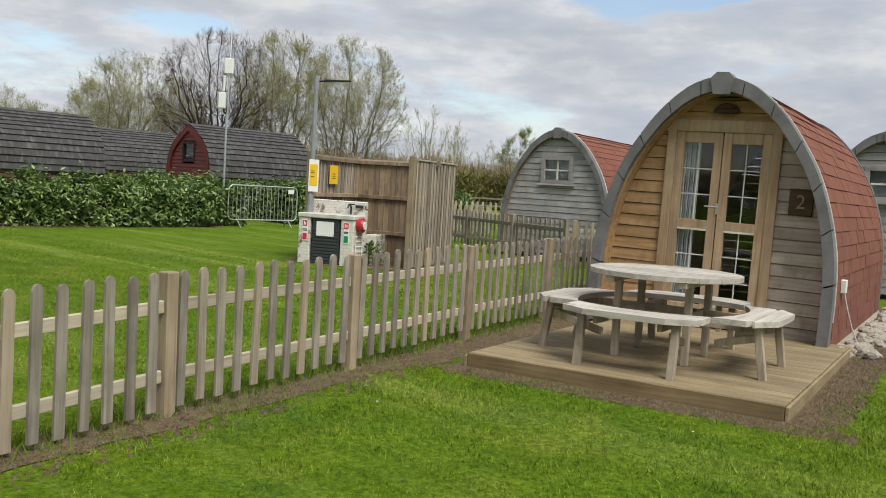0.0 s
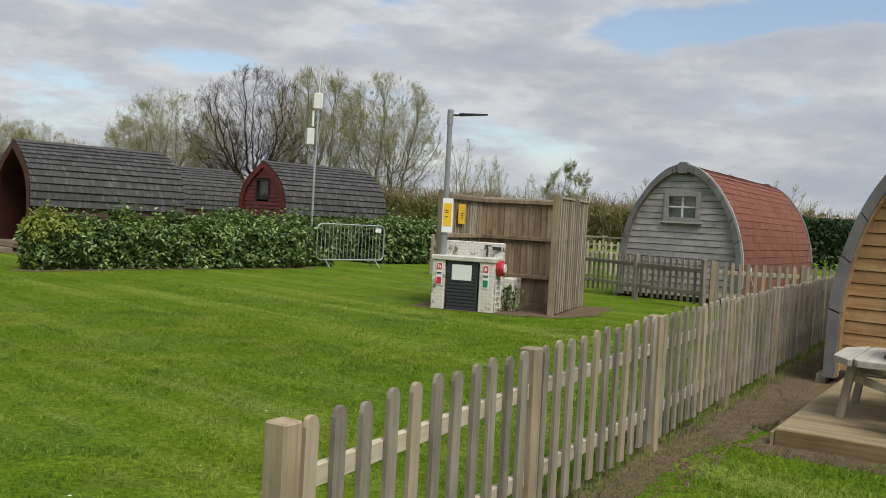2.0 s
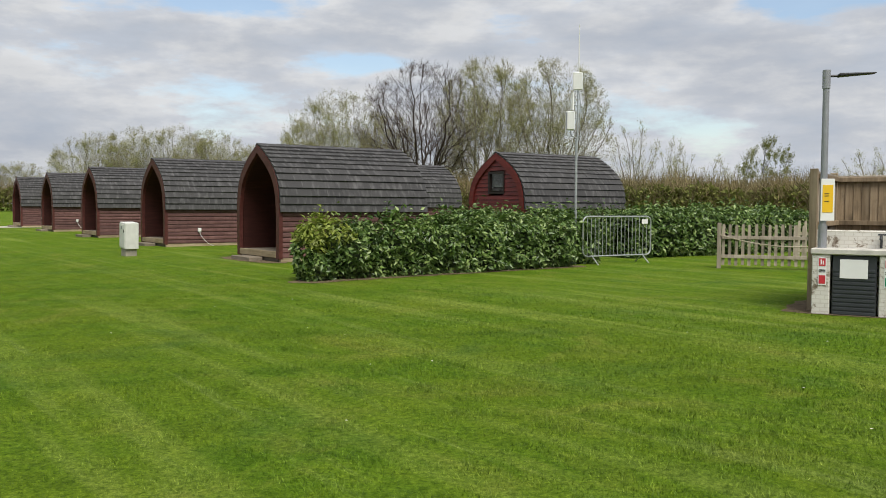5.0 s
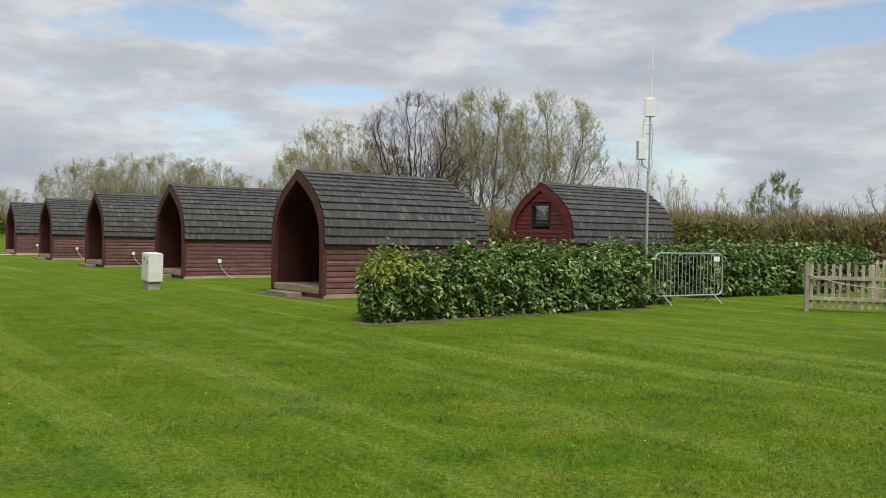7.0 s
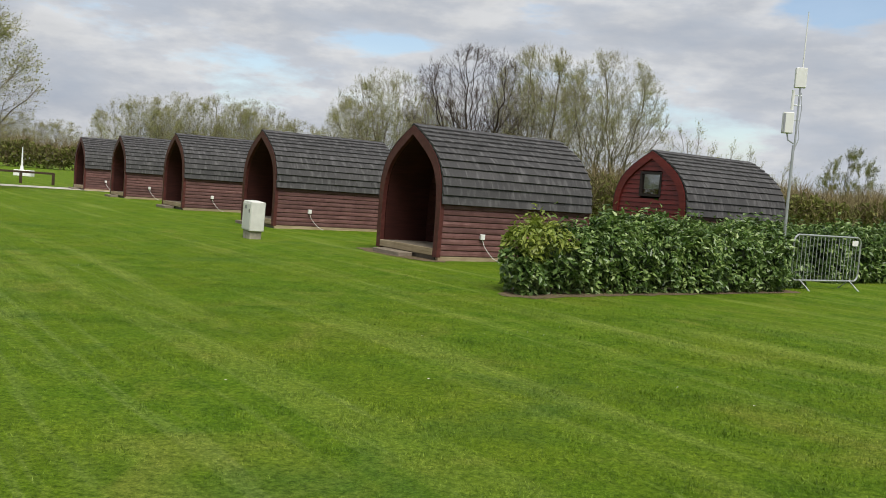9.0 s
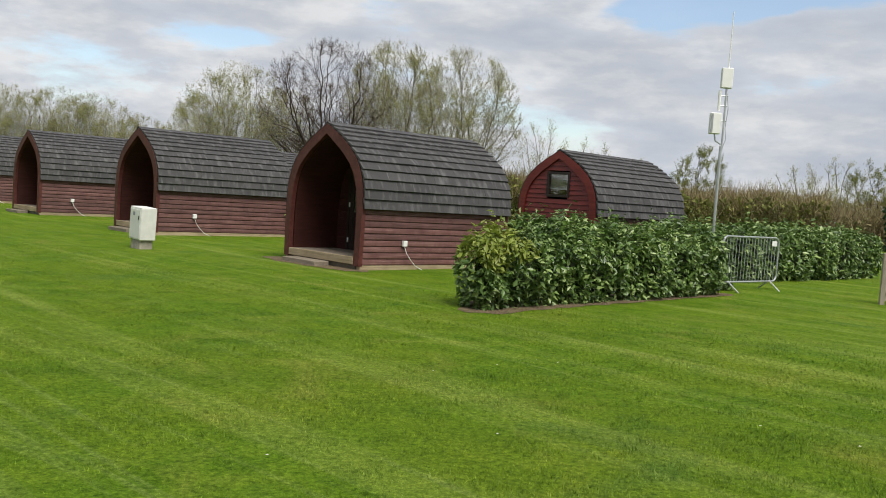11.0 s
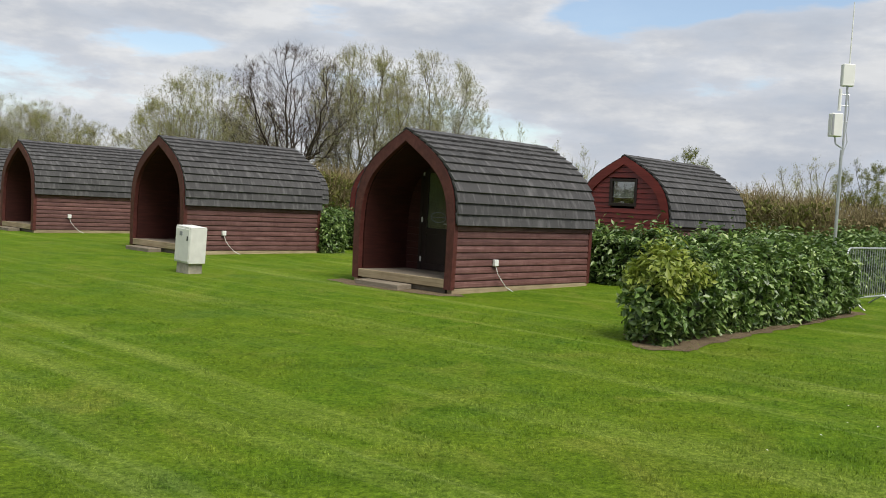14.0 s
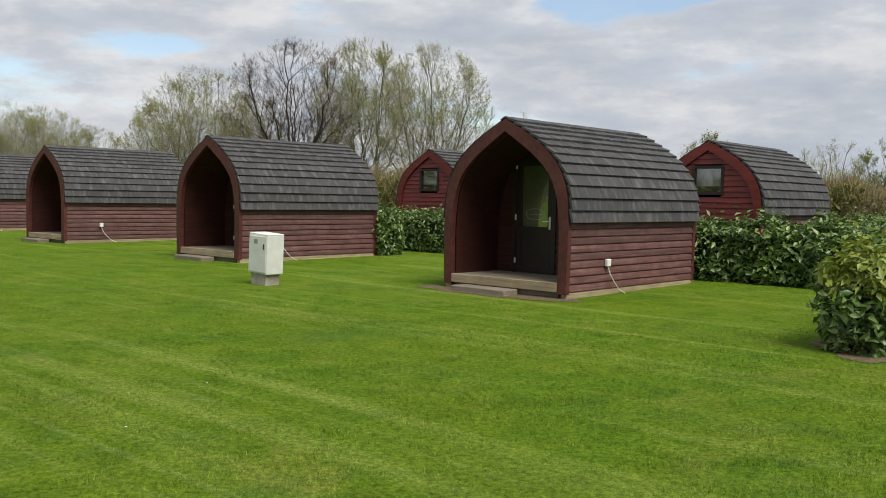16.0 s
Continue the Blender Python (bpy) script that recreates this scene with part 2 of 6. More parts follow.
def tile_mat(name, a, b, worn, rough):
    k = Mat(name, rough, 0, 0.35).seeded()
    r = k.ramp(k.randomly(), (0, a), (0.5, tuple((x + y) / 2 for x, y in zip(a, b))), (1.0, b))
    g = k.noise(3.0, 2, 0.5, (0.9, 1.1, 1), wobble=0.2)
    c = k.blend(k.ramp(g, (0.50, (0, 0, 0)), (0.70, (0.60, 0.60, 0.60))), r, worn)
    f = k.noise(90, 3, 0.6)
    c = k.blend(1.0, c, k.ramp(f, (0.3, (0.8, 0.8, 0.8)), (0.7, (1.15, 1.15, 1.15))), "MULTIPLY")
    k.colour(c).bump(f, 0.35, 0.004)
    return k.m


M["tile"] = tile_mat("grey_slate_tile", (0.044, 0.043, 0.044), (0.062, 0.060, 0.061), (0.150, 0.145, 0.146), 0.78)
M["shingle"] = tile_mat("terracotta_felt_shingle", (0.165, 0.060, 0.040), (0.205, 0.078, 0.054), (0.145, 0.060, 0.044), 0.95)
M["underlay"] = plain("dark_roof_underlay", (0.02, 0.018, 0.017), 0.9)
M["underred"] = plain("red_felt_underlay", (0.10, 0.036, 0.025), 0.92)
M["archgrey"] = plain("grey_painted_arch_block", (0.165, 0.163, 0.165), 0.8, 0, 0.3, 0.35, 3.0, 0.25)
M["greyclad"] = wood("silver_grey_cladding", (0.22, 0.21, 0.205), (0.36, 0.35, 0.345), (0.47, 0.46, 0.45), (1.4, 20, 24), 0.3, stain=(0.20, 0.18, 0.165))
M["honey"] = wood("honey_pine_cladding", (0.27, 0.150, 0.062), (0.48, 0.305, 0.150), (0.57, 0.40, 0.225), (1.3, 20, 22), 0.35, stain=(0.19, 0.115, 0.06))
M["warmgrey"] = wood("greyed_pine_cladding", (0.26, 0.21, 0.165), (0.42, 0.355, 0.29), (0.52, 0.455, 0.385), (1.3, 20, 22), 0.35, stain=(0.17, 0.135, 0.10))
M["plaque"] = wood("dark_plaque_wood", (0.035, 0.022, 0.013), (0.06, 0.038, 0.022), (0.085, 0.055, 0.033), (2, 20, 20), 0.2)
M["pine"] = wood("pine_door_frame", (0.29, 0.185, 0.10), (0.47, 0.335, 0.205), (0.56, 0.43, 0.29), (20, 20, 1.3), 0.25, 0.6, stain=(0.27, 0.215, 0.16))
M["whiteedge"] = plain("white_edge_strip", (0.62, 0.60, 0.56), 0.6)
M["deck"] = wood("ribbed_deck_board", (0.165, 0.125, 0.068), (0.285, 0.225, 0.130), (0.38, 0.315, 0.20), (1.2, 26, 26), 0.35, 0.7)
M["fascia"] = wood("brown_deck_fascia", (0.13, 0.092, 0.042), (0.255, 0.185, 0.092), (0.36, 0.275, 0.15), (1.2, 24, 24), 0.3)
M["table"] = wood("bleached_table_timber", (0.30, 0.27, 0.23), (0.47, 0.44, 0.39), (0.58, 0.55, 0.50), (1.3, 22, 22), 0.3)
M["tableleg"] = wood("brown_table_leg", (0.24, 0.195, 0.14), (0.39, 0.33, 0.25), (0.50, 0.44, 0.35), (20, 20, 1.4), 0.4)
M["rock"] = plain("pale_rubble_stone", (0.36, 0.325, 0.275), 0.92, 0, 0.2, 0.45, 5.0, 0.6)
M["steel"] = plain("galvanised_steel", (0.48, 0.50, 0.51), 0.42, 0.65, 0.5, 0.2, 8.0, 0.05)
M["lampgrey"] = plain("grey_lamp_post_steel", (0.30, 0.31, 0.33), 0.5, 0.35, 0.5, 0.15)
M["darkmetal"] = plain("dark_lamp_housing", (0.03, 0.032, 0.036), 0.5)
M["whitebox"] = plain("chalky_white_cabinet", (0.66, 0.66, 0.62), 0.6, 0, 0.35, 0.12, 4.0)
M["plastic"] = plain("white_plastic", (0.74, 0.74, 0.72), 0.45, 0, 0.4, 0.06)
M["concrete"] = plain("cast_concrete", (0.36, 0.33, 0.27), 0.92, 0, 0.2, 0.35, 6.0, 0.4)
M["slab"] = plain("dirty_concrete_slab", (0.19, 0.165, 0.125), 0.92, 0, 0.2, 0.35, 6.0, 0.4)
k = Mat("flaking_white_brick_paint", 0.8, 0, 0.3)
fl = k.noise(4.2, 6, 0.68, (1, 1, 1.6), wobble=0.8)
k.colour(k.ramp(fl, (0.30, (0.13, 0.095, 0.07)), (0.40, (0.30, 0.26, 0.21)), (0.46, (0.60, 0.58, 0.53)), (0.8, (0.70, 0.68, 0.63))))
k.bump(fl, 0.5, 0.01)
br = k.node("ShaderNodeTexBrick")
br.inputs["Scale"].default_value = 4.6
br.inputs["Mortar Size"].default_value = 0.025
br.inputs["Color1"].default_value = br.inputs["Color2"].default_value = (1, 1, 1, 1)
br.inputs["Mortar"].default_value = (0.86, 0.84, 0.81, 1)
turn = k.node("ShaderNodeMapping")
turn.inputs["Rotation"].default_value = (radians(90), 0, 0)
k.link(k.c.outputs["Object"], turn.inputs["Vector"])
k.link(turn.outputs[0], br.inputs["Vector"])
k.colour(k.blend(1.0, k.ramp(fl, (0.33, (0.13, 0.095, 0.07)), (0.40, (0.30, 0.26, 0.21)), (0.44, (0.62, 0.60, 0.55)), (0.8, (0.72, 0.70, 0.65))), br.outputs["Color"], "MULTIPLY"))
M["whitebrick"] = k.m
M["blackpanel"] = plain("dark_grey_panel", (0.040, 0.045, 0.050), 0.5)
M["white"] = plain("white_notice", (0.80, 0.80, 0.79), 0.5, 0, 0.4, 0.03)
M["red"] = plain("red_plastic", (0.46, 0.035, 0.045), 0.4)
M["signred"] = plain("sign_red", (0.55, 0.035, 0.05), 0.5)
M["signgreen"] = plain("sign_green", (0.015, 0.24, 0.11), 0.5)
M["yellow"] = plain("yellow_sign", (0.82, 0.50, 0.02), 0.5, 0, 0.4, 0.06)
M["ink"] = plain("dark_ink", (0.03, 0.03, 0.03), 0.6)
# colour that carries the pale green brightness of the door panes
M["panegreen"] = plain("pale_green_pane_sheet", (0.40, 0.43, 0.25), 0.5, 0, 0.4, 0.2, 2.0, 0.02)
M["curtain"] = plain("pale_curtain_cloth", (0.42, 0.45, 0.47), 0.9)
M["roomdark"] = plain("dim_room_lining", (0.05, 0.042, 0.035), 0.8)
M["bark"] = plain("grey_brown_bark", (0.062, 0.049, 0.040), 0.95, 0, 0.15, 0.4, 2.0, 0.4)
M["greybark"] = plain("grey_olive_bark", (0.19, 0.165, 0.115), 0.95, 0, 0.15, 0.4, 2.0, 0.4)
M["oaktwig"] = plain("reddish_oak_twig", (0.095, 0.068, 0.054), 0.95, 0, 0.15, 0.4, 2.0, 0.4)
M["paletwig"] = plain("pale_olive_bark", (0.32, 0.295, 0.18), 0.95, 0, 0.15, 0.4, 2.0, 0.4)
M["laurel"] = leaf_mat("laurel_leaf", (0.042, 0.086, 0.018), (0.112, 0.195, 0.042), (0.280, 0.370, 0.130), 0.36, 0.5, 0.18)
M["laurelyoung"] = leaf_mat("young_laurel_leaf", (0.16, 0.22, 0.04), (0.24, 0.30, 0.05), (0.32, 0.36, 0.08), 0.45)
# near-black green: the shade between the leaves is put into this colour
M["laurelcore"] = plain("hedge_inner_shade", (0.022, 0.036, 0.011), 0.95)
M["springleaf"] = leaf_mat("spring_leaf", (0.26, 0.27, 0.10), (0.36, 0.36, 0.15), (0.46, 0.45, 0.22), 0.6, 0.2, 0.5)
M["bushleaf"] = leaf_mat("scrub_leaf", (0.12, 0.135, 0.038), (0.205, 0.22, 0.065), (0.32, 0.32, 0.115), 0.7, 0.2, 0.4)
M["brownleaf"] = leaf_mat("brown_scrub_twig", (0.165, 0.125, 0.075), (0.26, 0.21, 0.125), (0.35, 0.30, 0.17), 0.85, 0.1, 0.3)
M["conifer"] = leaf_mat("dark_conifer_leaf", (0.012, 0.03, 0.01), (0.022, 0.055, 0.016), (0.04, 0.085, 0.025), 0.7)
M["gravel"] = plain("pale_gravel", (0.55, 0.52, 0.45), 0.95, 0, 0.2, 0.3, 12.0, 0.5)
M["field"] = plain("far_field", (0.11, 0.135, 0.05), 0.95, 0, 0.1, 0.3, 0.05, 0.0)
k = Mat("window_glass", 0.02, 0, 0.5)
k.b.inputs["Transmission Weight"].default_value = 1.0
k.b.inputs["IOR"].default_value = 1.45
k.colour((0.9, 0.93, 0.92))
M["glass"] = k.m
k = Mat("double_door_glass", 0.02, 0, 0.5)
k.b.inputs["Transmission Weight"].default_value = 1.0
k.b.inputs["IOR"].default_value = 2.3
k.colour((0.85, 0.9, 0.86))
M["doorglass"] = k.m
M["worktop"] = plain("dirty_white_slab", (0.56, 0.54, 0.49), 0.75, 0, 0.3, 0.3, 5.0, 0.3)

# ---------------------------------------------------------------- shape helpers


def part(name, bm, material, parent, label=""):
    """Links a bmesh as one mesh object under a thing or a part."""
    me = bpy.data.meshes.new(name)
    bm.normal_update()
    bm.to_mesh(me)
    bm.free()
    me.materials.append(M[material])
    ob = new(name, me)
    ob.parent = parent
    return tagged(ob, label)


def piece(name, me, parent, m):
    """One more object on a shared mesh."""
    ob = new(name, me)
    ob.parent = parent
    ob.matrix_basis = m
    return ob


def thing(name, m, label, category, group="", kind=""):
    ob = new(name)
    ob.empty_display_size = 0.2
    ob.matrix_basis = m
    return tagged(ob, label, category, group, kind)


def slab(bm, x0, x1, y0, y1, z0, z1, bevel=0.0, m=None):
    """An axis-aligned block with chamfered edges, added to bm."""
    vs = bmesh.ops.create_cube(bm, size=1.0)["verts"]
    for v in vs:
        v.co = Vector((x0 + (v.co.x + 0.5) * (x1 - x0), y0 + (v.co.y + 0.5) * (y1 - y0), z0 + (v.co.z + 0.5) * (z1 - z0)))
    if bevel:
        es = list({e for v in vs for e in v.link_edges})
        out = bmesh.ops.bevel(bm, geom=es, offset=bevel, segments=1, affect="EDGES")
        vs = list({v for f in out["faces"] for v in f.verts} | {v for v in vs if v.is_valid})
    if m is not None:
        bmesh.ops.transform(bm, matrix=m, verts=vs)
    return vs


def rod(bm, a, b, r0, r1=None, sides=8):
    """A tapered rod from a to b."""
    a, b = Vector(a), Vector(b)
    r1 = r0 if r1 is None else r1
    d = b - a
    m = Matrix.Translation((a + b) / 2) @ d.to_track_quat("Z", "Y").to_matrix().to_4x4()
    bmesh.ops.create_cone(bm, cap_ends=True, segments=sides, radius1=r0, radius2=r1, depth=d.length, matrix=m)


def pipe(bm, pts, r, sides=6):
    for a, b in zip(pts, pts[1:]):
        rod(bm, a, b, r, r, sides)


def strip(bm, rows, closed=False):
    """Faces between neighbouring rows of points."""
    made = [[bm.verts.new(p) for p in row] for row in rows]
    for a, b in zip(made, made[1:]):
        n = len(a)
        for i in range(n if closed else n - 1):
            j = (i + 1) % n
            bm.faces.new((a[i], a[j], b[j], b[i]))
    return made


MESHES = {}


def block_mesh(key, sx, sy, sz, bevel, material):
    """A cached chamfered block about its centre."""
    key = (key, round(sx, 4), round(sy, 4), round(sz, 4), material)
    if key not in MESHES:
        bm = bmesh.new()
        slab(bm, -sx / 2, sx / 2, -sy / 2, sy / 2, -sz / 2, sz / 2, bevel)
        me = bpy.data.meshes.new(key[0])
        bm.normal_update()
        bm.to_mesh(me)
        bm.free()
        me.materials.append(M[material])
        MESHES[key] = me
    return MESHES[key]


def ground_z(x, y):
    """The lawn lies almost level, with a slight rise."""
    return max(-0.05, min(0.10, 0.005 * y + 0.005 * x))


def mesh_of(name, verts, faces, material, parent=None, smooth=False):
    me = bpy.data.meshes.new(name)
    verts, faces = np.asarray(verts, np.float32), np.asarray(faces, np.int32)
    n, w = faces.shape
    me.vertices.add(len(verts))
    me.vertices.foreach_set("co", verts.ravel())
    me.loops.add(n * w)
    me.loops.foreach_set("vertex_index", faces.ravel())
    me.polygons.add(n)
    me.polygons.foreach_set("loop_start", np.arange(n, dtype=np.int32) * w)
    me.update(calc_edges=True)
    if smooth:
        me.polygons.foreach_set("use_smooth", np.ones(n, bool))
    me.materials.append(M[material])
    ob = new(name, me)
    ob.parent = parent
    return ob


# ---------------------------------------------------------------- ground
xs = np.concatenate([np.linspace(-900, -60, 12), np.linspace(-56, 30, 60), np.linspace(40, 900, 12)])
ys = np.concatenate([np.linspace(-600, -20, 8), np.linspace(-16, 60, 54), np.linspace(70, 1500, 14)])
gv = [(x, y, ground_z(x, y)) for y in ys for x in xs]
gf = [(j * len(xs) + i, j * len(xs) + i + 1, (j + 1) * len(xs) + i + 1, (j + 1) * len(xs) + i) for j in range(len(ys) - 1) for i in range(len(xs) - 1)]
ground = mesh_of("ground", gv, gf, "grass", smooth=True)
tagged(ground, "mown green lawn with paler mowing streaks", "lawn", kind="structure")


def soil_patch(name, ring, label):
    """Bare earth, a little above the lawn, with a ragged edge."""
    bm = bmesh.new()
    pts = []
    for (ax, ay), (bx, by) in zip(ring, ring[1:] + ring[:1]):
        n = max(2, int(math.hypot(bx - ax, by - ay) / 0.12))
        for i in range(n):
            x, y = ax + (bx - ax) * i / n, ay + (by - ay) * i / n
            w = noise.noise_vector((x * 3, y * 3, 1)) * 0.10 + noise.noise_vector((x * 11, y * 11, 4)) * 0.05
            pts.append((x + w.x, y + w.y))
    face = bm.faces.new([bm.verts.new((x, y, ground_z(x, y) + 0.006)) for x, y in pts])
    bmesh.ops.triangulate(bm, faces=[face])
    ob = part(name, bm, "soil", None)
    return tagged(ob, label, "soil", kind="structure")


def along(p, d, s, n=(0, 0), t=0):
    return (p[0] + d[0] * s + n[0] * t, p[1] + d[1] * s + n[1] * t)


FD = (0.4985, 0.867)
FN = (0.867, -0.4985)
P0 = (-2.47, 3.845)
GA, GR = (0.515, 0.857), (0.857, -0.515)
G1 = (2.73, 9.37)
RA, RR = (0.695, 0.719), (0.719, -0.695)


def g1(r, a):
    return (G1[0] + GR[0] * r + GA[0] * a, G1[1] + GR[1] * r + GA[1] * a)


soil_patch("soil_strip", [along(P0, FD, -0.1, FN, -0.12), along(P0, FD, 4.5, FN, -0.12), along(P0, FD, 15.5, FN, -0.2), along(P0, FD, 15.5, FN, 0.9),
                          g1(-1.05, 0.2), g1(-1.15, -2.7), along(P0, FD, 5.4, FN, 0.50), along(P0, FD, 3.6, FN, 0.26), along(P0, FD, -0.1, FN, 0.20)],
           "bare brown soil strip along the picket fence")
soil_patch("soil_border", [g1(-1.3, -3.26), g1(1.1, -3.34), g1(1.60, -3.26), g1(1.66, -1.5), g1(1.80, 1.0), g1(1.85, 5.5), g1(1.2, 5.5), g1(1.2, -2.6), g1(-1.1, -2.6)],
           "trampled soil edge around the timber deck")

# ---------------------------------------------------------------- picket fences


def pale_mesh(h, material):
    key = ("pale", h, material)
    if key not in MESHES:
        bm = bmesh.new()
        w, t = 0.0315, 0.010
        ring = [(-w, 0), (w, 0), (w, h - 0.035), (w * 0.72, h - 0.010), (w * 0.3, h), (-w * 0.3, h), (-w * 0.72, h - 0.010), (-w, h - 0.035)]
        f0 = [bm.verts.new((x, -t, z)) for x, z in ring]
        f1 = [bm.verts.new((x, t, z)) for x, z in ring]
        bm.faces.new(f0)
        bm.faces.new(f1[::-1])
        for i in range(len(ring)):
            j = (i + 1) % len(ring)
            bm.faces.new((f0[j], f0[i], f1[i], f1[j]))
        me = bpy.data.meshes.new("picket")
        bm.normal_update()
        bm.to_mesh(me)
        bm.free()
        me.materials.append(M[material])
        MESHES[key] = me
    return MESHES[key]


def picket_fence(start, direction, panels, label, pitch=1.87, first=None, pales=11, front=-1, mats=("pale", "rail", "post"), dip=0.0, h=0.79, ends=True, post_h=0.855, lift=0.0, rise=0.0):
    """Posts every pitch metres, two rails and rounded palings; front: the side of the rails on which the palings stand."""
    ang = math.degrees(math.atan2(direction[1], direction[0]))
    z = ground_z(*start) + lift
    f = thing("picket_fence", pose(start[0], start[1], z, 0, 0, ang), label, "fence", "picket fences")
    rnd = random.Random(int(abs(start[0] * 100)) + panels)
    up = lambda u: min(rise * u, 0.055)
    stops = [0.0] + [(first or pitch) + i * pitch for i in range(panels)]
    for i in range(panels + 1):
        if i in (0, panels) and not ends:
            continue
        bm = bmesh.new()
        vs = slab(bm, -0.044, 0.044, -0.044, 0.044, -0.08, post_h + rnd.uniform(-0.01, 0.02), 0.006)
        for v in vs:
            if v.co.z > post_h - 0.05:
                v.co.z += 0.012 * (1 - abs(v.co.y) / 0.044)
        ob = part("post", bm, mats[2], f, "square timber post")
        x, y = start[0] + direction[0] * stops[i], start[1] + direction[1] * stops[i]
        ob.matrix_basis = pose(stops[i], 0, ground_z(x, y) + lift - z + up(stops[i]) + (dip if i == 0 else 0.0), rnd.uniform(-0.7, 0.7), rnd.uniform(-0.7, 0.7), 0)
    for i in range(panels):
        xa, xb = stops[i], stops[i + 1]
        gap = xb - xa
        za = ground_z(start[0] + direction[0] * xa, start[1] + direction[1] * xa) + lift - z + up(xa) + (dip if i == 0 else 0.0)
        zb = ground_z(start[0] + direction[0] * xb, start[1] + direction[1] * xb) + lift - z + up(xb)
        for rz in (0.235, 0.655):
            me = block_mesh("rail", gap - 0.10, 0.032, 0.075, 0.004, mats[1])
            piece("rail", me, f, pose((xa + xb) / 2, 0, (za + zb) / 2 + rz, 0, math.degrees(math.atan2(za - zb, gap)), 0))
        for j in range(pales):
            u = 0.085 + (gap - 0.225) * j / (pales - 1)
            s = u / gap
            me = pale_mesh(h, mats[0])
            piece("picket", me, f, pose(xa + u, front * 0.028, za + (zb - za) * s + 0.045 + rnd.uniform(-0.012, 0.012), 0, rnd.uniform(-0.9, 0.9), rnd.uniform(-3, 3)))
    return f


picket_fence((P0[0] - 0.03, P0[1] - 0.05), FD, 8, first=1.78, dip=-0.04, rise=0.011, h=0.825, label="low weathered picket fence with tan posts on soil", front=-1)
FB = (math.cos(radians(119.5)), math.sin(radians(119.5)))
# rails and posts take the darker timber, as if seen from the shaded side
picket_fence((2.37, 17.43), FB, 3, "low grey picket fence beside grey pod, shade in its rail colour", front=-1, mats=("pale", "greypale", "greypale"), lift=0.05)
picket_fence((2.52, 17.42), (0.993, -0.12), 2, "low picket fence with pale top rail before grey pod", front=-1, lift=0.05, pitch=1.55)
picket_fence((-2.80, 23.6), (math.cos(radians(-8)), math.sin(radians(-8))), 2, "short silvery picket fence with sagging rope", front=1, mats=("screenedge", "screenedge", "screenedge"), h=0.90, post_h=0.96, lift=0.03, pales=13)
picket_fence((-0.6, 27.0), (0.99, -0.14), 3, "sunlit pale picket fence across the grass", front=-1, mats=("rail", "rail", "rail"), h=0.95, lift=0.03)

# ---------------------------------------------------------------- pods: shared profile work


def smooth_profile(points, n):
    """Points at even steps along a half outline from the foot to the ridge."""
    pts = [Vector((x, z)) for x, z in points]
    fine = []
    for i in range(len(pts) - 1):
        p0, p1, p2, p3 = pts[max(i - 1, 0)], pts[i], pts[i + 1], pts[min(i + 2, len(pts) - 1)]
        for s in np.linspace(0, 1, 12, endpoint=False):
            fine.append(0.5 * ((2 * p1) + (p2 - p0) * s + (2 * p0 - 5 * p1 + 4 * p2 - p3) * s * s + (3 * p1 - p0 - 3 * p2 + p3) * s ** 3))
    fine.append(pts[-1])
    d = [0]
    for a, b in zip(fine, fine[1:]):
        d.append(d[-1] + (b - a).length)
    out = []
    for s in np.linspace(0, d[-1], n):
        i = min(max(np.searchsorted(d, s) - 1, 0), len(fine) - 2)
        q = (s - d[i]) / max(d[i + 1] - d[i], 1e-6)
        out.append(fine[i].lerp(fine[i + 1], q))
    return out, d[-1]


def half_width(profile, z):
    """Half width of an outline at the height z."""
    for a, b in zip(profile, profile[1:]):
        if a.y <= z <= b.y and b.y > a.y:
            return a.x + (b.x - a.x) * (z - a.y) / (b.y - a.y)
    return profile[0].x if z < profile[0].y else 0.0


def full(profile):
    """The whole outline, right foot to left foot."""
    return [(p.x, p.y) for p in profile] + [(-p.x, p.y) for p in profile[-2::-1]]


def band(bm, outer, inner, y0, y1):
    """A solid arch between two outlines with the same number of points."""
    rows = []
    for (xo, zo), (xi, zi) in zip(outer, inner):
        rows.append([(xo, y0, zo), (xo, y1, zo), (xi, y1, zi), (xi, y0, zi)])
    made = strip(bm, rows, True)
    bm.faces.new(made[0][::-1])
    bm.faces.new(made[-1])


def shell(bm, outline, y0, y1, thick=0.03):
    rows = []
    for x, z in outline:
        k = 1 - thick / max(math.hypot(x, z - 1.0), 0.4)
        rows.append([(x, y0, z), (x, y1, z), (x * k, y1, 1.0 + (z - 1.0) * k), (x * k, y0, 1.0 + (z - 1.0) * k)])
    strip(bm, rows, True)


def boards(parent, name, material, m, *args):
    """One gable course: a board on each side of an opening, each an object of its own."""
    for which in (0, 1):
        bm = bmesh.new()
        plank(bm, *args, only=which)
        if len(bm.verts):
            part(name, bm, "warmgrey" if material == "honey" and which else material, parent).matrix_basis = m
        else:
            bm.free()


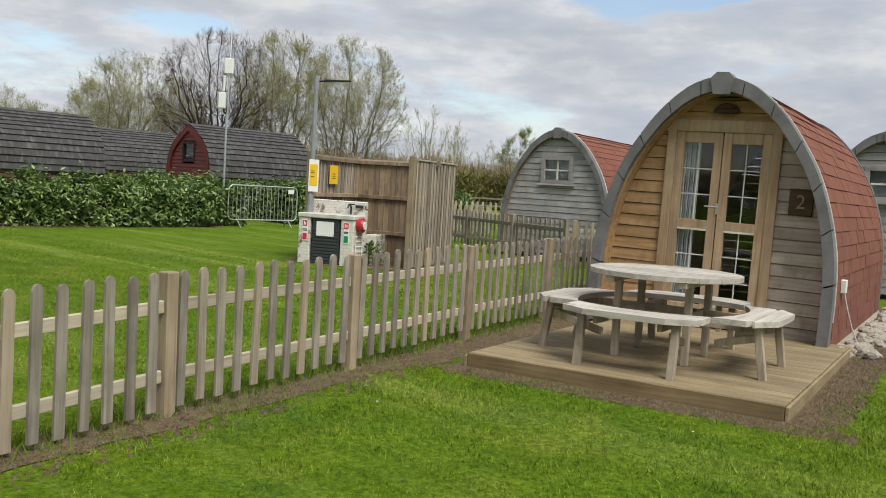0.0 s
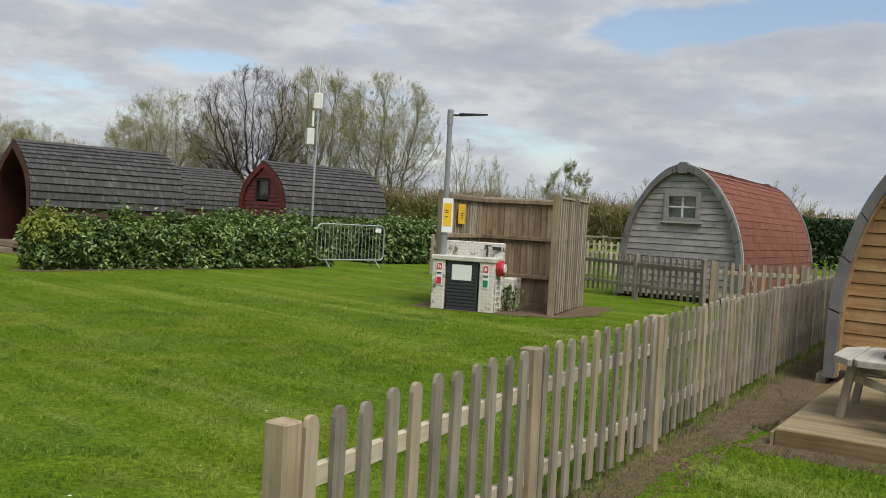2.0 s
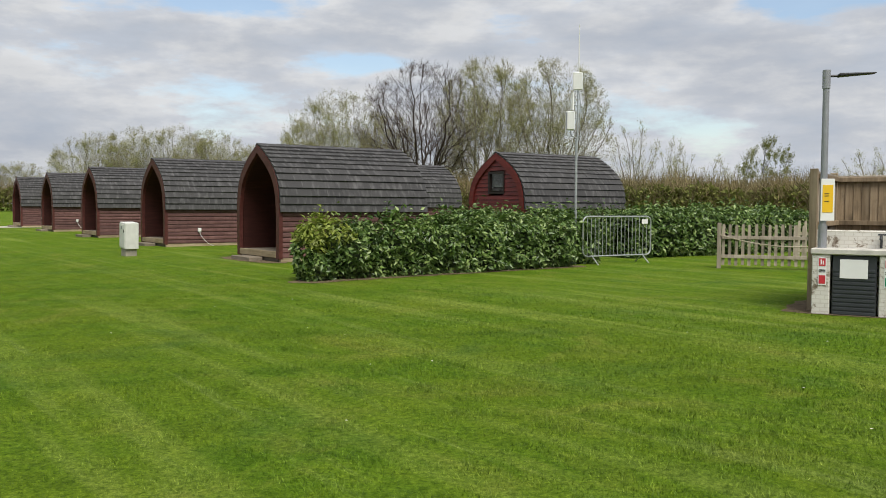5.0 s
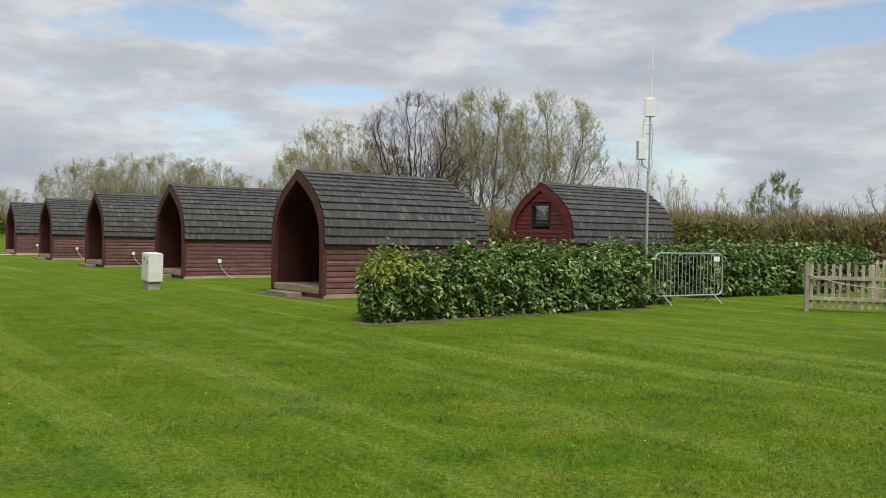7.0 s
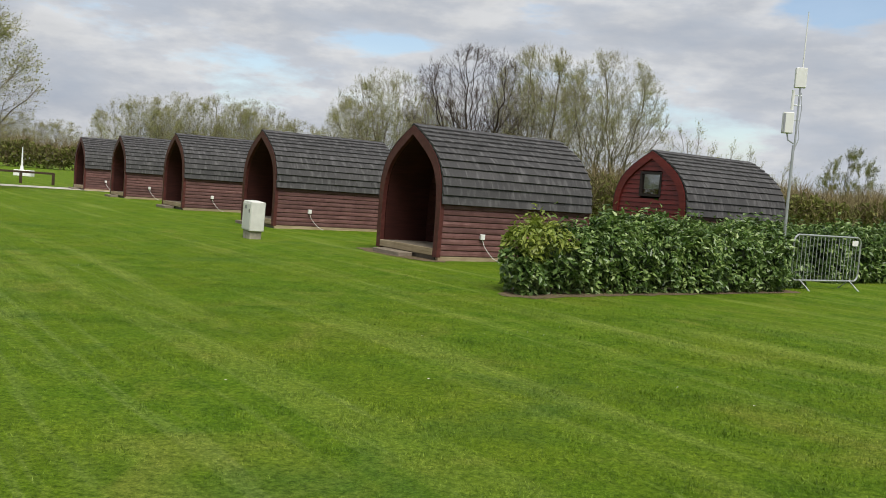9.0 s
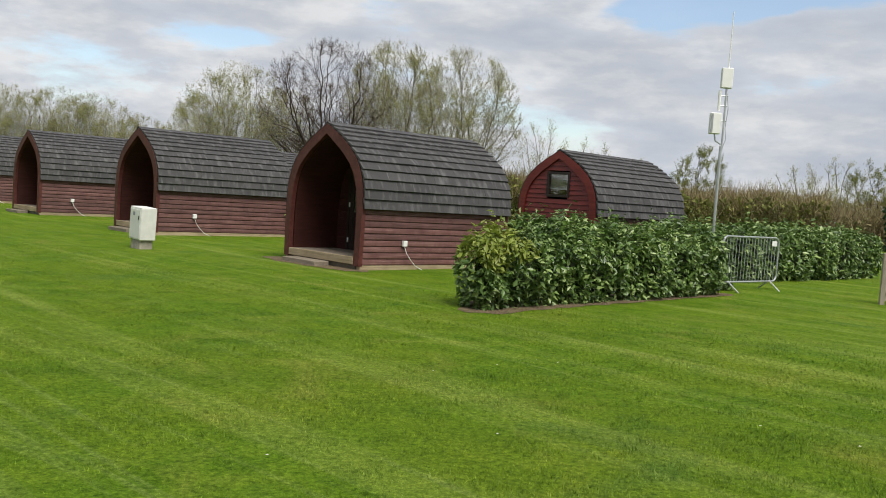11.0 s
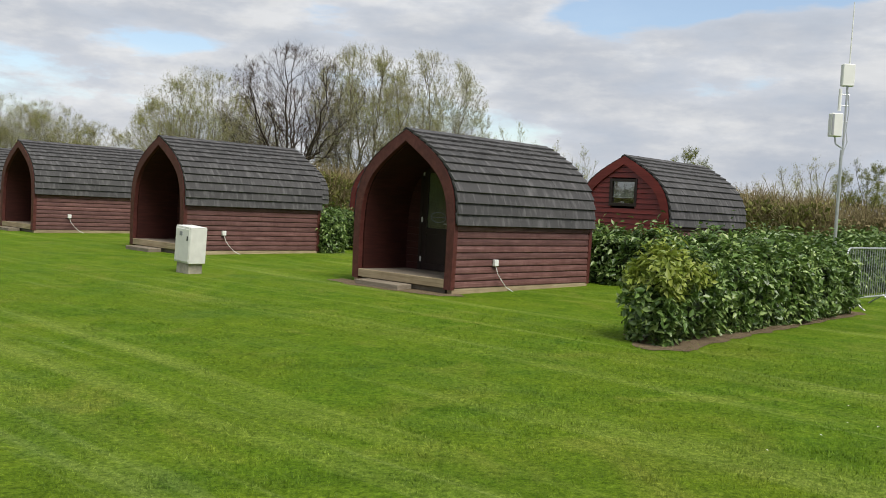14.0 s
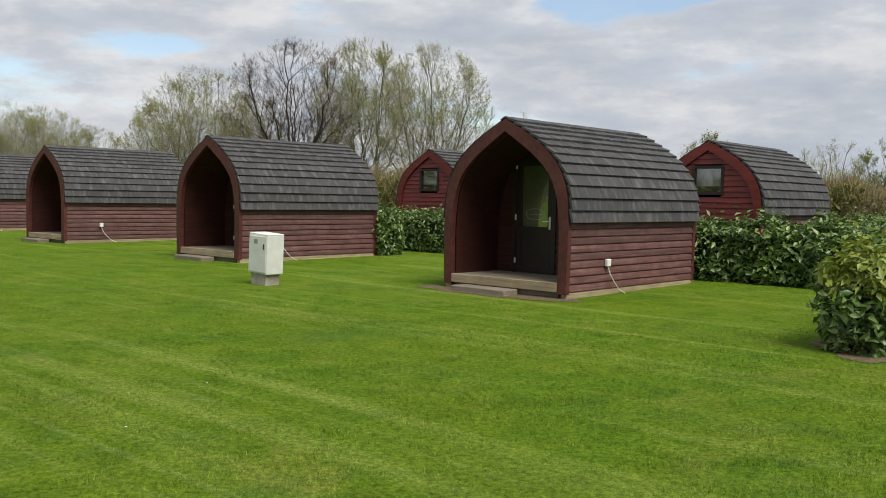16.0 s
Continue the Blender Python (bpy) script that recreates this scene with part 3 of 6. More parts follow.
def plank(bm, profile, z0, z1, y0, y1, lap=0.012, hole=None, inset=0.0, only=None):
    """A cladding board across a gable, its ends cut to the arch; the lower edge stands proud."""
    w0, w1 = half_width(profile, z0) - inset, half_width(profile, min(z1, profile[-1].y - 0.02)) - inset
    spans = [(-w0, w0, -w1, w1)]
    if hole and z0 < hole[3] - 0.01 and z1 > hole[2] + 0.01:
        spans = [(-w0, hole[0], -w1, hole[0]), (hole[1], w0, hole[1], w1)]
    for i, (a0, b0, a1, b1) in enumerate(spans):
        if only is not None and i != only:
            continue
        if b0 - a0 < 0.03 or b1 - a1 < 0.0:
            continue
        g = 0.004
        low = [(a0, y0 - lap, z0 + g), (b0, y0 - lap, z0 + g), (b0, y1, z0 + g), (a0, y1, z0 + g)]
        top = [(a1, y0, z1 - g), (b1, y0, z1 - g), (b1, y1, z1 - g), (a1, y1, z1 - g)]
        v = [bm.verts.new(p) for p in low + top]
        for q in ((3, 2, 1, 0), (4, 5, 6, 7), (0, 1, 5, 4), (1, 2, 6, 5), (2, 3, 7, 6), (3, 0, 4, 7)):
            bm.faces.new([v[i] for i in q])


def roof_pieces(parent, profile, s0, length, y0, y1, course, width, mesh, name, rnd, lift=0.016, tilt=3.5, sides=(1,)):
    """Tiles in courses up a curved roof, as single objects on one mesh."""
    n = int(round((length - s0) / course))
    m = len(profile) - 1
    for side in sides:
        for c in range(n):
            s = (s0 + (c + 0.5) * (length - s0) / n) / length * m
            i = min(int(s), m - 1)
            p = profile[i].lerp(profile[i + 1], s - i)
            d = (profile[i + 1] - profile[i]).normalized()
            ang = math.degrees(math.atan2(d.y, d.x))
            count = int(round((y1 - y0) / width))
            w = (y1 - y0) / count
            shift = (c % 2) * 0.5 * w
            for j in range(count + (c % 2)):
                a, b = max(y0, y0 + j * w - shift), min(y1, y0 + (j + 1) * w - shift)
                if b - a < 0.06:
                    continue
                # local x up the slope, local y along the roof, local z outward
                up, out = Vector((d.x * side, 0, d.y)), Vector((d.y * side, 0, -d.x))
                yy = up.cross(out) * -1
                rot = Matrix((up, yy, out)).transposed().to_4x4()
                pos = Vector((p.x * side, (a + b) / 2, p.y)) + out * (lift + rnd.uniform(-0.003, 0.004))
                k = piece(name, mesh, parent, Matrix.Translation(pos) @ rot @ pose(0, 0, 0, 0, -tilt * -1, rnd.uniform(-0.3, 0.3)) @ Matrix.Diagonal((1, (b - a + 0.001) / 1.0, 1, 1)))


def joined_roof(parent, name, material, profile, s0, length, y0, y1, course, width, side, lift, thick=0.014):
    """The same courses on the side that stays turned away, as one mesh."""
    n = int(round((length - s0) / course))
    m = len(profile) - 1
    vs, fs = [], []
    for c in range(n):
        def point(s):
            s = min(s, length) / length * m
            i = min(int(s), m - 1)
            return profile[i].lerp(profile[i + 1], s - i), (profile[i + 1] - profile[i]).normalized()
        (pa, da), (pb, db) = point(s0 + c * course * 0.995), point(s0 + (c + 1.1) * course)
        count = int(round((y1 - y0) / width))
        for j in range(count):
            a, b = y0 + j * (y1 - y0) / count, y0 + (j + 1) * (y1 - y0) / count - 0.004
            o = len(vs)
            for p, d, e in ((pa, da, lift + thick), (pb, db, lift)):
                x, z = p.x + d.y * e, p.y - d.x * e
                vs += [(side * x, a, z), (side * x, b, z)]
            x, z = pa.x, pa.y
            vs += [(side * x, a, z), (side * x, b, z)]
            fs += [(o, o + 1, o + 3, o + 2), (o + 4, o + 5, o + 1, o)]
    ob = mesh_of(name, vs, fs, material, parent)
    return tagged(ob, kind="stuff")


# ---------------------------------------------------------------- red pods
RED_OUT = [(1.30, 0.13), (1.315, 0.8), (1.31, 1.3), (1.25, 1.80), (1.06, 2.20), (0.73, 2.52), (0.34, 2.77), (0.0, 2.95)]
RED_IN = [(1.13, 0.13), (1.145, 0.8), (1.13, 1.3), (1.065, 1.72), (0.90, 2.06), (0.61, 2.34), (0.28, 2.57), (0.0, 2.75)]
RED_L = 4.2


def red_pod(m, label, front=True, fine=True):
    """A timber camping pod: porch and door in front, a window in the rear gable, slate-like tiles over the curved roof."""
    rnd = random.Random(7)
    pod = thing("camping_pod", m, label, "camping pod", "red-brown camping pods")
    out, _ = smooth_profile(RED_OUT, 41)
    inn, _ = smooth_profile(RED_IN, 41)
    roof_half = [(1.335, 1.28)] + [(x * 1.02 + 0.005, z) for x, z in RED_OUT[3:]]
    roof, length = smooth_profile(roof_half, 41)
    L = RED_L
    bm = bmesh.new()
    band(bm, full(out), full(inn), -0.03, 0.07)
    part("front_trim", bm, "trim", pod, "dark red painted arch trim")
    bm = bmesh.new()
    band(bm, full(out), full(inn), L - 0.07, L + 0.03)
    part("rear_trim", bm, "trim" if front else "redclad", pod, "dark red painted arch trim")
    bm = bmesh.new()
    shell(bm, full(roof), 0.0, L, 0.05)
    part("roof", bm, "underlay", pod, "dark curved roof deck")
    # lining in the stain colour darkened for the shade of the porch
    bm = bmesh.new()
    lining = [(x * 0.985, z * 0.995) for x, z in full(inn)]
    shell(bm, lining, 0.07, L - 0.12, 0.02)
    part("lining", bm, "inner", pod, "porch lining with shade darkened into its red-brown stain")
    # log-lap boards on both sides
    board = MESHES.get("log_board")
    if board is None:
        bm = bmesh.new()
        prof = [(0.0, 0.0), (0.027, 0.0), (0.033, 0.012), (0.030, 0.06), (0.022, 0.10), (0.006, 0.121), (0.0, 0.126)]
        rows = [[(x, 0.07, z) for x, z in prof], [(x, L - 0.07, z) for x, z in prof]]
        made = strip(bm, rows, True)
        bm.faces.new(made[0][::-1])
        bm.faces.new(made[1])
        board = bpy.data.meshes.new("log_board")
        bm.normal_update()
        bm.to_mesh(board)
        bm.free()
        board.materials.append(M["clad"])
        MESHES["log_board"] = board
    for k in range(9):
        piece("wall_board", board, pod, pose(1.275, 0, 0.16 + k * 0.126))
        piece("wall_board", board, pod, pose(-1.275, L, 0.16 + k * 0.126, 0, 0, 180))
    for s in (-1, 1):
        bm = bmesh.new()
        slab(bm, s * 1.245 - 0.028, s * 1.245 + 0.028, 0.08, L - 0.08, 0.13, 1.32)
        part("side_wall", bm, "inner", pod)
        bm = bmesh.new()
        slab(bm, s * 1.235 - 0.06, s * 1.235 + 0.06, 0.02, L - 0.02, -0.04, 0.157, 0.008)
        for y in (1.55, 2.6):
            slab(bm, s * 1.300 - 0.012, s * 1.300 + 0.004, y, y + 0.16, 0.075, 0.10)
        part("bearer", bm, "bearer", pod, "pale timber bearer under the wall")
    bm = bmesh.new()
    slab(bm, -1.14, 1.14, 0.03, L - 0.1, 0.17, 0.28)
    part("floor_deck", bm, "porchfloor", pod, "weathered porch floor")
    for i in range(9):
        piece("floor_board", block_mesh("floor_board", 2.26, 0.125, 0.022, 0.004, "porchfloor"), pod, pose(0, 0.06 + 0.065 + i * 0.13, 0.293))
    bm = bmesh.new()
    slab(bm, -1.125, 1.125, -0.035, 0.03, 0.155, 0.306, 0.006)
    part("threshold_board", bm, "bearer", pod, "grey weathered front board")
    bm = bmesh.new()
    slab(bm, -1.1, 1.1, 0.05, 0.16, -0.04, 0.15)
    part("front_bearer", bm, "slab", pod, "dark base under the porch")
    bm = bmesh.new()
    slab(bm, -0.80, 0.36, -0.40, -0.04, -0.04, 0.145, 0.012)
    part("step", bm, "porchfloor", pod, "concrete step slab")
    # porch back wall with its door
    D = 1.22
    z = 0.30
    while z < 2.66:
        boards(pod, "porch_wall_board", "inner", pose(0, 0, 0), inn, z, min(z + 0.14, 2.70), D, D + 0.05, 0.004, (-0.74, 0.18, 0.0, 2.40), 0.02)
        z += 0.14
    bm = bmesh.new()
    for x0, x1, z0, z1 in ((-0.76, -0.69, 0.30, 2.42), (0.13, 0.20, 0.30, 2.42), (-0.69, 0.13, 2.35, 2.42)):
        slab(bm, x0, x1, D - 0.02, D + 0.06, z0, z1, 0.004)
    part("door_frame", bm, "doorwood", pod)
    door = part("door", door_leaf(D), "doorwood", pod, "dark brown half-glazed door")
    bm = bmesh.new()
    slab(bm, -0.57, 0.01, D + 0.022, D + 0.030, 1.14, 2.23)
    g = part("pane", bm, "doorglass", door, "reflective door glass")
    g.visible_shadow = False
    # added sheet; its pale green gives the pane the brightness its reflection lacks
    bm = bmesh.new()
    slab(bm, -0.58, 0.02, D + 0.046, D + 0.052, 1.13, 2.24)
    part("blind", bm, "panegreen", door, "pale green sheet added behind the glass")
    bm = bmesh.new()
    for k in range(20):
        a0, a1 = math.tau * k / 20, math.tau * (k + 1) / 20
        rod(bm, (-0.28 + 0.20 * math.cos(a0), D + 0.018, 1.36 + 0.10 * math.sin(a0)), (-0.28 + 0.20 * math.cos(a1), D + 0.018, 1.36 + 0.10 * math.sin(a1)), 0.006, 0.006, 4)
    rod(bm, (-0.46, D + 0.018, 1.36), (-0.10, D + 0.018, 1.36), 0.005, 0.005, 4)
    part("etched_oval", bm, "curtain", door, "pale etched oval low on the glass")
    for hz in (0.52, 1.30, 2.22):
        bm = bmesh.new()
        slab(bm, -0.705, -0.675, D - 0.025, D + 0.0, hz - 0.05, hz + 0.05, 0.004)
        part("hinge", bm, "plastic", door, "white hinge")
    bm = bmesh.new()
    slab(bm, 0.045, 0.085, D - 0.015, D + 0.012, 1.10, 1.32, 0.004)
    rod(bm, (0.065, D - 0.055, 1.24), (0.065, D, 1.24), 0.011)
    rod(bm, (0.065, D - 0.05, 1.24), (-0.06, D - 0.05, 1.24), 0.010)
    part("door_handle", bm, "plastic", door, "white lever handle")
    # rear gable with its window
    hole = (-0.34, 0.34, 1.76, 2.34)
    z = 0.15
    rows = 0
    while z < 2.68:
        boards(pod, "gable_board", "clad" if front else "redclad", pose(0, L - 0.06, 0, 0, 0, 180), inn, z, min(z + 0.126, 2.74), -0.03, 0.02, 0.018, hole)
        z += 0.126
    win = part("window", frame_ring(hole, 0.05, -0.06, 0.03), "doorwood", pod, "dark brown window frame")
    win.matrix_basis = pose(0, L - 0.06, 0, 0, 0, 180)
    bm = bmesh.new()
    slab(bm, hole[0] + 0.02, hole[1] - 0.02, 0.0, 0.006, hole[2] + 0.02, hole[3] - 0.02)
    g = part("pane", bm, "doorglass", win, "reflective window glass")
    g.visible_shadow = False
    if not front:
        bm = bmesh.new()
        slab(bm, hole[0] - 0.05, hole[1] + 0.05, 0.12, 0.14, hole[2] + 0.16, hole[3] + 0.05)
        part("blind", bm, "curtain", win, "pale blind behind the glass")
    # tiles on the side that the walk passes; the other slope as courses
    tile = block_mesh("tile", 0.225, 1.0, 0.038, 0.002, "tile")
    roof_pieces(pod, roof, 0.0, length - 0.02, -0.02, L + 0.02, 0.192, 0.43, tile, "roof_tile", rnd, 0.032, 10.5, (1,) if front else (-1,))
    joined_roof(pod, "roof_courses", "tile", roof, 0.0, length, -0.02, L + 0.02, 0.192, 0.43, -1 if front else 1, 0.006)
    bm = bmesh.new()
    for s in (-1, 1):
        slab(bm, -0.11 if s < 0 else 0.0, 0.0 if s < 0 else 0.11, -0.03, L + 0.03, -0.012, 0.012, 0.003, pose(0, 0, 2.985, 0, s * 27, 0))
    part("ridge_capping", bm, "tile", pod, "grey ridge capping")
    if front:
        bm = bmesh.new()
        slab(bm, 1.31, 1.375, 1.06, 1.17, 0.54, 0.66, 0.008)
        sock = part("socket_box", bm, "plastic", pod, "white outdoor socket box")
        bm = bmesh.new()
        pipe(bm, [(1.345, 1.11, 0.55), (1.37, 1.16, 0.40), (1.39, 1.26, 0.27), (1.40, 1.40, 0.14), (1.42, 1.6, 0.05), (1.45, 2.4, 0.03), (1.40, 3.4, 0.04), (1.6, 4.1, 0.03)], 0.008, 5)
        part("cable", bm, "plastic", sock, "thin white cable")
    return pod


def door_leaf(D):
    bm = bmesh.new()
    for x0, x1, z0, z1 in ((-0.69, -0.57, 0.31, 2.34), (0.01, 0.13, 0.31, 2.34), (-0.57, 0.01, 0.31, 0.43), (-0.57, 0.01, 1.02, 1.14), (-0.57, 0.01, 2.23, 2.34)):
        slab(bm, x0, x1, D, D + 0.045, z0, z1, 0.004)
    slab(bm, -0.57, 0.01, D + 0.014, D + 0.034, 0.43, 1.02)
    return bm


def frame_ring(hole, w, y0, y1):
    bm = bmesh.new()
    x0, x1, z0, z1 = hole
    for a, b, c, d in ((x0 - w, x0 + 0.02, z0 - w, z1 + w), (x1 - 0.02, x1 + w, z0 - w, z1 + w), (x0 + 0.02, x1 - 0.02, z1 - 0.02, z1 + w), (x0 + 0.02, x1 - 0.02, z0 - w, z0 + 0.02)):
        slab(bm, a, b, y0, y1, c, d, 0.004)
    return bm


POD_A = (-13.93, 24.33)
STEP = (-6.42, 6.38)
first = red_pod(pose(POD_A[0], POD_A[1], 0.0, 0, 0, -44), "red-brown timber camping pod with grey tiled roof and open porch")
for i in range(1, 5):
    copy_thing(first, pose(POD_A[0] + STEP[0] * i, POD_A[1] + STEP[1] * i, 0.0, 0, 0, -44))
POD_R = (-8.68, 30.13)
ra = radians(47)
behind = red_pod(pose(POD_R[0] + RED_L * math.cos(ra), POD_R[1] + RED_L * math.sin(ra), 0.10, 0, 0, -43 + 180), "bright red timber pod gable with small window behind hedge", front=False)
for i in (1, 2):
    copy_thing(behind, pose(POD_R[0] + RED_L * math.cos(ra) + STEP[0] * i, POD_R[1] + RED_L * math.sin(ra) + STEP[1] * i, 0.10, 0, 0, 137))

# ---------------------------------------------------------------- grey pods
GREY_OUT = [(1.26, 0.10), (1.265, 0.6), (1.24, 1.05), (1.135, 1.52), (0.99, 1.90), (0.80, 2.22), (0.60, 2.48), (0.36, 2.69), (0.14, 2.79), (0.0, 2.80)]


def grey_pod(m, label, doors, L=4.9):
    """A pod with a blocky grey arch, red shingles, and either double doors or a small window in the gable."""
    rnd = random.Random(11)
    pod = thing("camping_pod", m, label, "camping pod", "grey arched camping pods")
    out, _ = smooth_profile(GREY_OUT, 43)
    inn, _ = smooth_profile([(x * 0.912 - 0.0, z if z < 0.2 else z - 0.02 - 0.13 * max(0, (z - 1.6) / 1.2)) for x, z in GREY_OUT], 43)
    roof, length = smooth_profile([(x * 0.985, z * 0.985 if z > 0.5 else z) for x, z in GREY_OUT], 43)
    ring_o, ring_i = full(out), full(inn)
    n = len(ring_o)
    cuts = [0, 9, 16, 22, 28, 34, 39, 45, 50, 56, 62, 68, 75, n - 1]
    for end, (y0, y1) in enumerate(((0.0, 0.17), (L - 0.17, L))):
        for a, b in zip(cuts, cuts[1:]):
            bm = bmesh.new()
            o, i_ = ring_o[a:b + 1], ring_i[a:b + 1]
            band(bm, o, i_, y0 + rnd.uniform(0, 0.006), y1)
            c = Vector((sum(p[0] for p in o + i_) / (2 * len(o)), (y0 + y1) / 2, sum(p[1] for p in o + i_) / (2 * len(o))))
            for v in bm.verts:
                v.co = c + (v.co - c) * 0.974
            ob = part("arch_block", bm, "archgrey", pod)
        bm = bmesh.new()
        key = [(-0.085, 2.62), (0.085, 2.62), (0.12, 2.785), (0.06, 2.845), (-0.06, 2.845), (-0.12, 2.785)]
        f0 = [bm.verts.new((x, y0 - 0.02, z)) for x, z in key]
        f1 = [bm.verts.new((x, y1 + 0.01, z)) for x, z in key]
        bm.faces.new(f0)
        bm.faces.new(f1[::-1])
        for i in range(6):
            j = (i + 1) % 6
            bm.faces.new((f0[j], f0[i], f1[i], f1[j]))
        part("keystone", bm, "archgrey", pod, "grey keystone block")
    bm = bmesh.new()
    shell(bm, full(roof), 0.08, L - 0.08, 0.05)
    part("roof", bm, "underred", pod, "red felt roof deck")
    bm = bmesh.new()
    shell(bm, [(x * 1.005, z * 1.002) for x, z in ring_i], 0.10, L - 0.15, 0.02)
    part("lining", bm, "honey", pod, "honey timber lining")
    bm = bmesh.new()
    band(bm, [(x * 1.004, z * 1.002) for x, z in ring_o[4:-4]], [(x * 0.995, z * 0.997) for x, z in ring_o[4:-4]], 0.172, 0.195)
    part("edge_strip", bm, "whiteedge", pod, "thin white roof edge strip")
    sh = block_mesh("shingle", 0.172, 1.0, 0.007, 0.002, "shingle")
    seen = (1,)
    roof_pieces(pod, roof, 0.0, length, 0.20, L - 0.19, 0.155, 0.325, sh, "roof_shingle", rnd, 0.012, 2.2, seen)
    joined_roof(pod, "roof_courses", "shingle", roof, 0.0, length, 0.20, L - 0.19, 0.155, 0.325, -1, 0.004, 0.008)
    for s in (-1, 1):
        bm = bmesh.new()
        slab(bm, s * 1.28 - 0.05, s * 1.28 + 0.05, 0.05, L - 0.05, -0.05, 0.13, 0.008)
        part("base_plinth", bm, "concrete", pod, "pale plinth under the roof edge")
    bm = bmesh.new()
    slab(bm, -1.2, 1.2, 0.2, L - 0.2, 0.02, 0.16)
    part("floor_deck", bm, "roomdark", pod)
    # the two gables
    for end in (0, 1):
        is_doors = doors and end == 0
        hole = (-0.56, 0.56, 0.16, 2.26) if is_doors else (-0.30, 0.30, 1.72, 2.18)
        y = 0.30 if is_doors else 0.12
        flip = pose(0, 0, 0) if end == 0 else pose(0, L, 0, 0, 0, 180)
        z = 0.16
        while z < 2.60:
            boards(pod, "gable_board", "honey" if is_doors else "greyclad", flip, inn, z, min(z + 0.128, 2.62), y, y + 0.04, 0.012, hole)
            z += 0.128
        if is_doors:
            g1_doors(pod, y)
        else:
            w = part("window", frame_ring(hole, 0.07, y - 0.05, y + 0.04), "greyclad", pod, "grey timber window frame")
            w.matrix_basis = flip
            bm = bmesh.new()
            slab(bm, hole[0] - 0.12, hole[1] + 0.12, y - 0.09, y + 0.02, hole[2] - 0.10, hole[2] - 0.068, 0.004)
            part("window_sill", bm, "greyclad", w)
            for c in ((-0.02, 0.02, hole[2], hole[3]), (hole[0], hole[1], 1.935, 1.965)):
                bm = bmesh.new()
                slab(bm, c[0], c[1], y - 0.01, y + 0.02, c[2], c[3], 0.003)
                part("glazing_bar", bm, "whiteedge", w)
            bm = bmesh.new()
            slab(bm, hole[0] + 0.02, hole[1] - 0.02, y + 0.022, y + 0.028, hole[2] + 0.02, hole[3] - 0.02)
            g = part("pane", bm, "glass", w, "window glass")
            g.visible_shadow = False
            bm = bmesh.new()
            slab(bm, hole[0] - 0.05, hole[1] + 0.05, y + 0.14, y + 0.16, hole[2] - 0.05, hole[3] + 0.05)
            part("blind", bm, "curtain", w, "pale blind behind the glass")
    bm = bmesh.new()
    slab(bm, 1.25, 1.31, 0.55, 0.64, 0.68, 0.82, 0.008)
    sock = part("socket_box", bm, "plastic", pod, "white outdoor socket box")
    bm = bmesh.new()
    pipe(bm, [(1.29, 0.6, 0.69), (1.33, 0.68, 0.50), (1.37, 0.82, 0.32), (1.42, 0.95, 0.16), (1.44, 1.15, 0.10)], 0.007, 5)
    part("cable", bm, "plastic", sock, "thin white cable")
    return pod


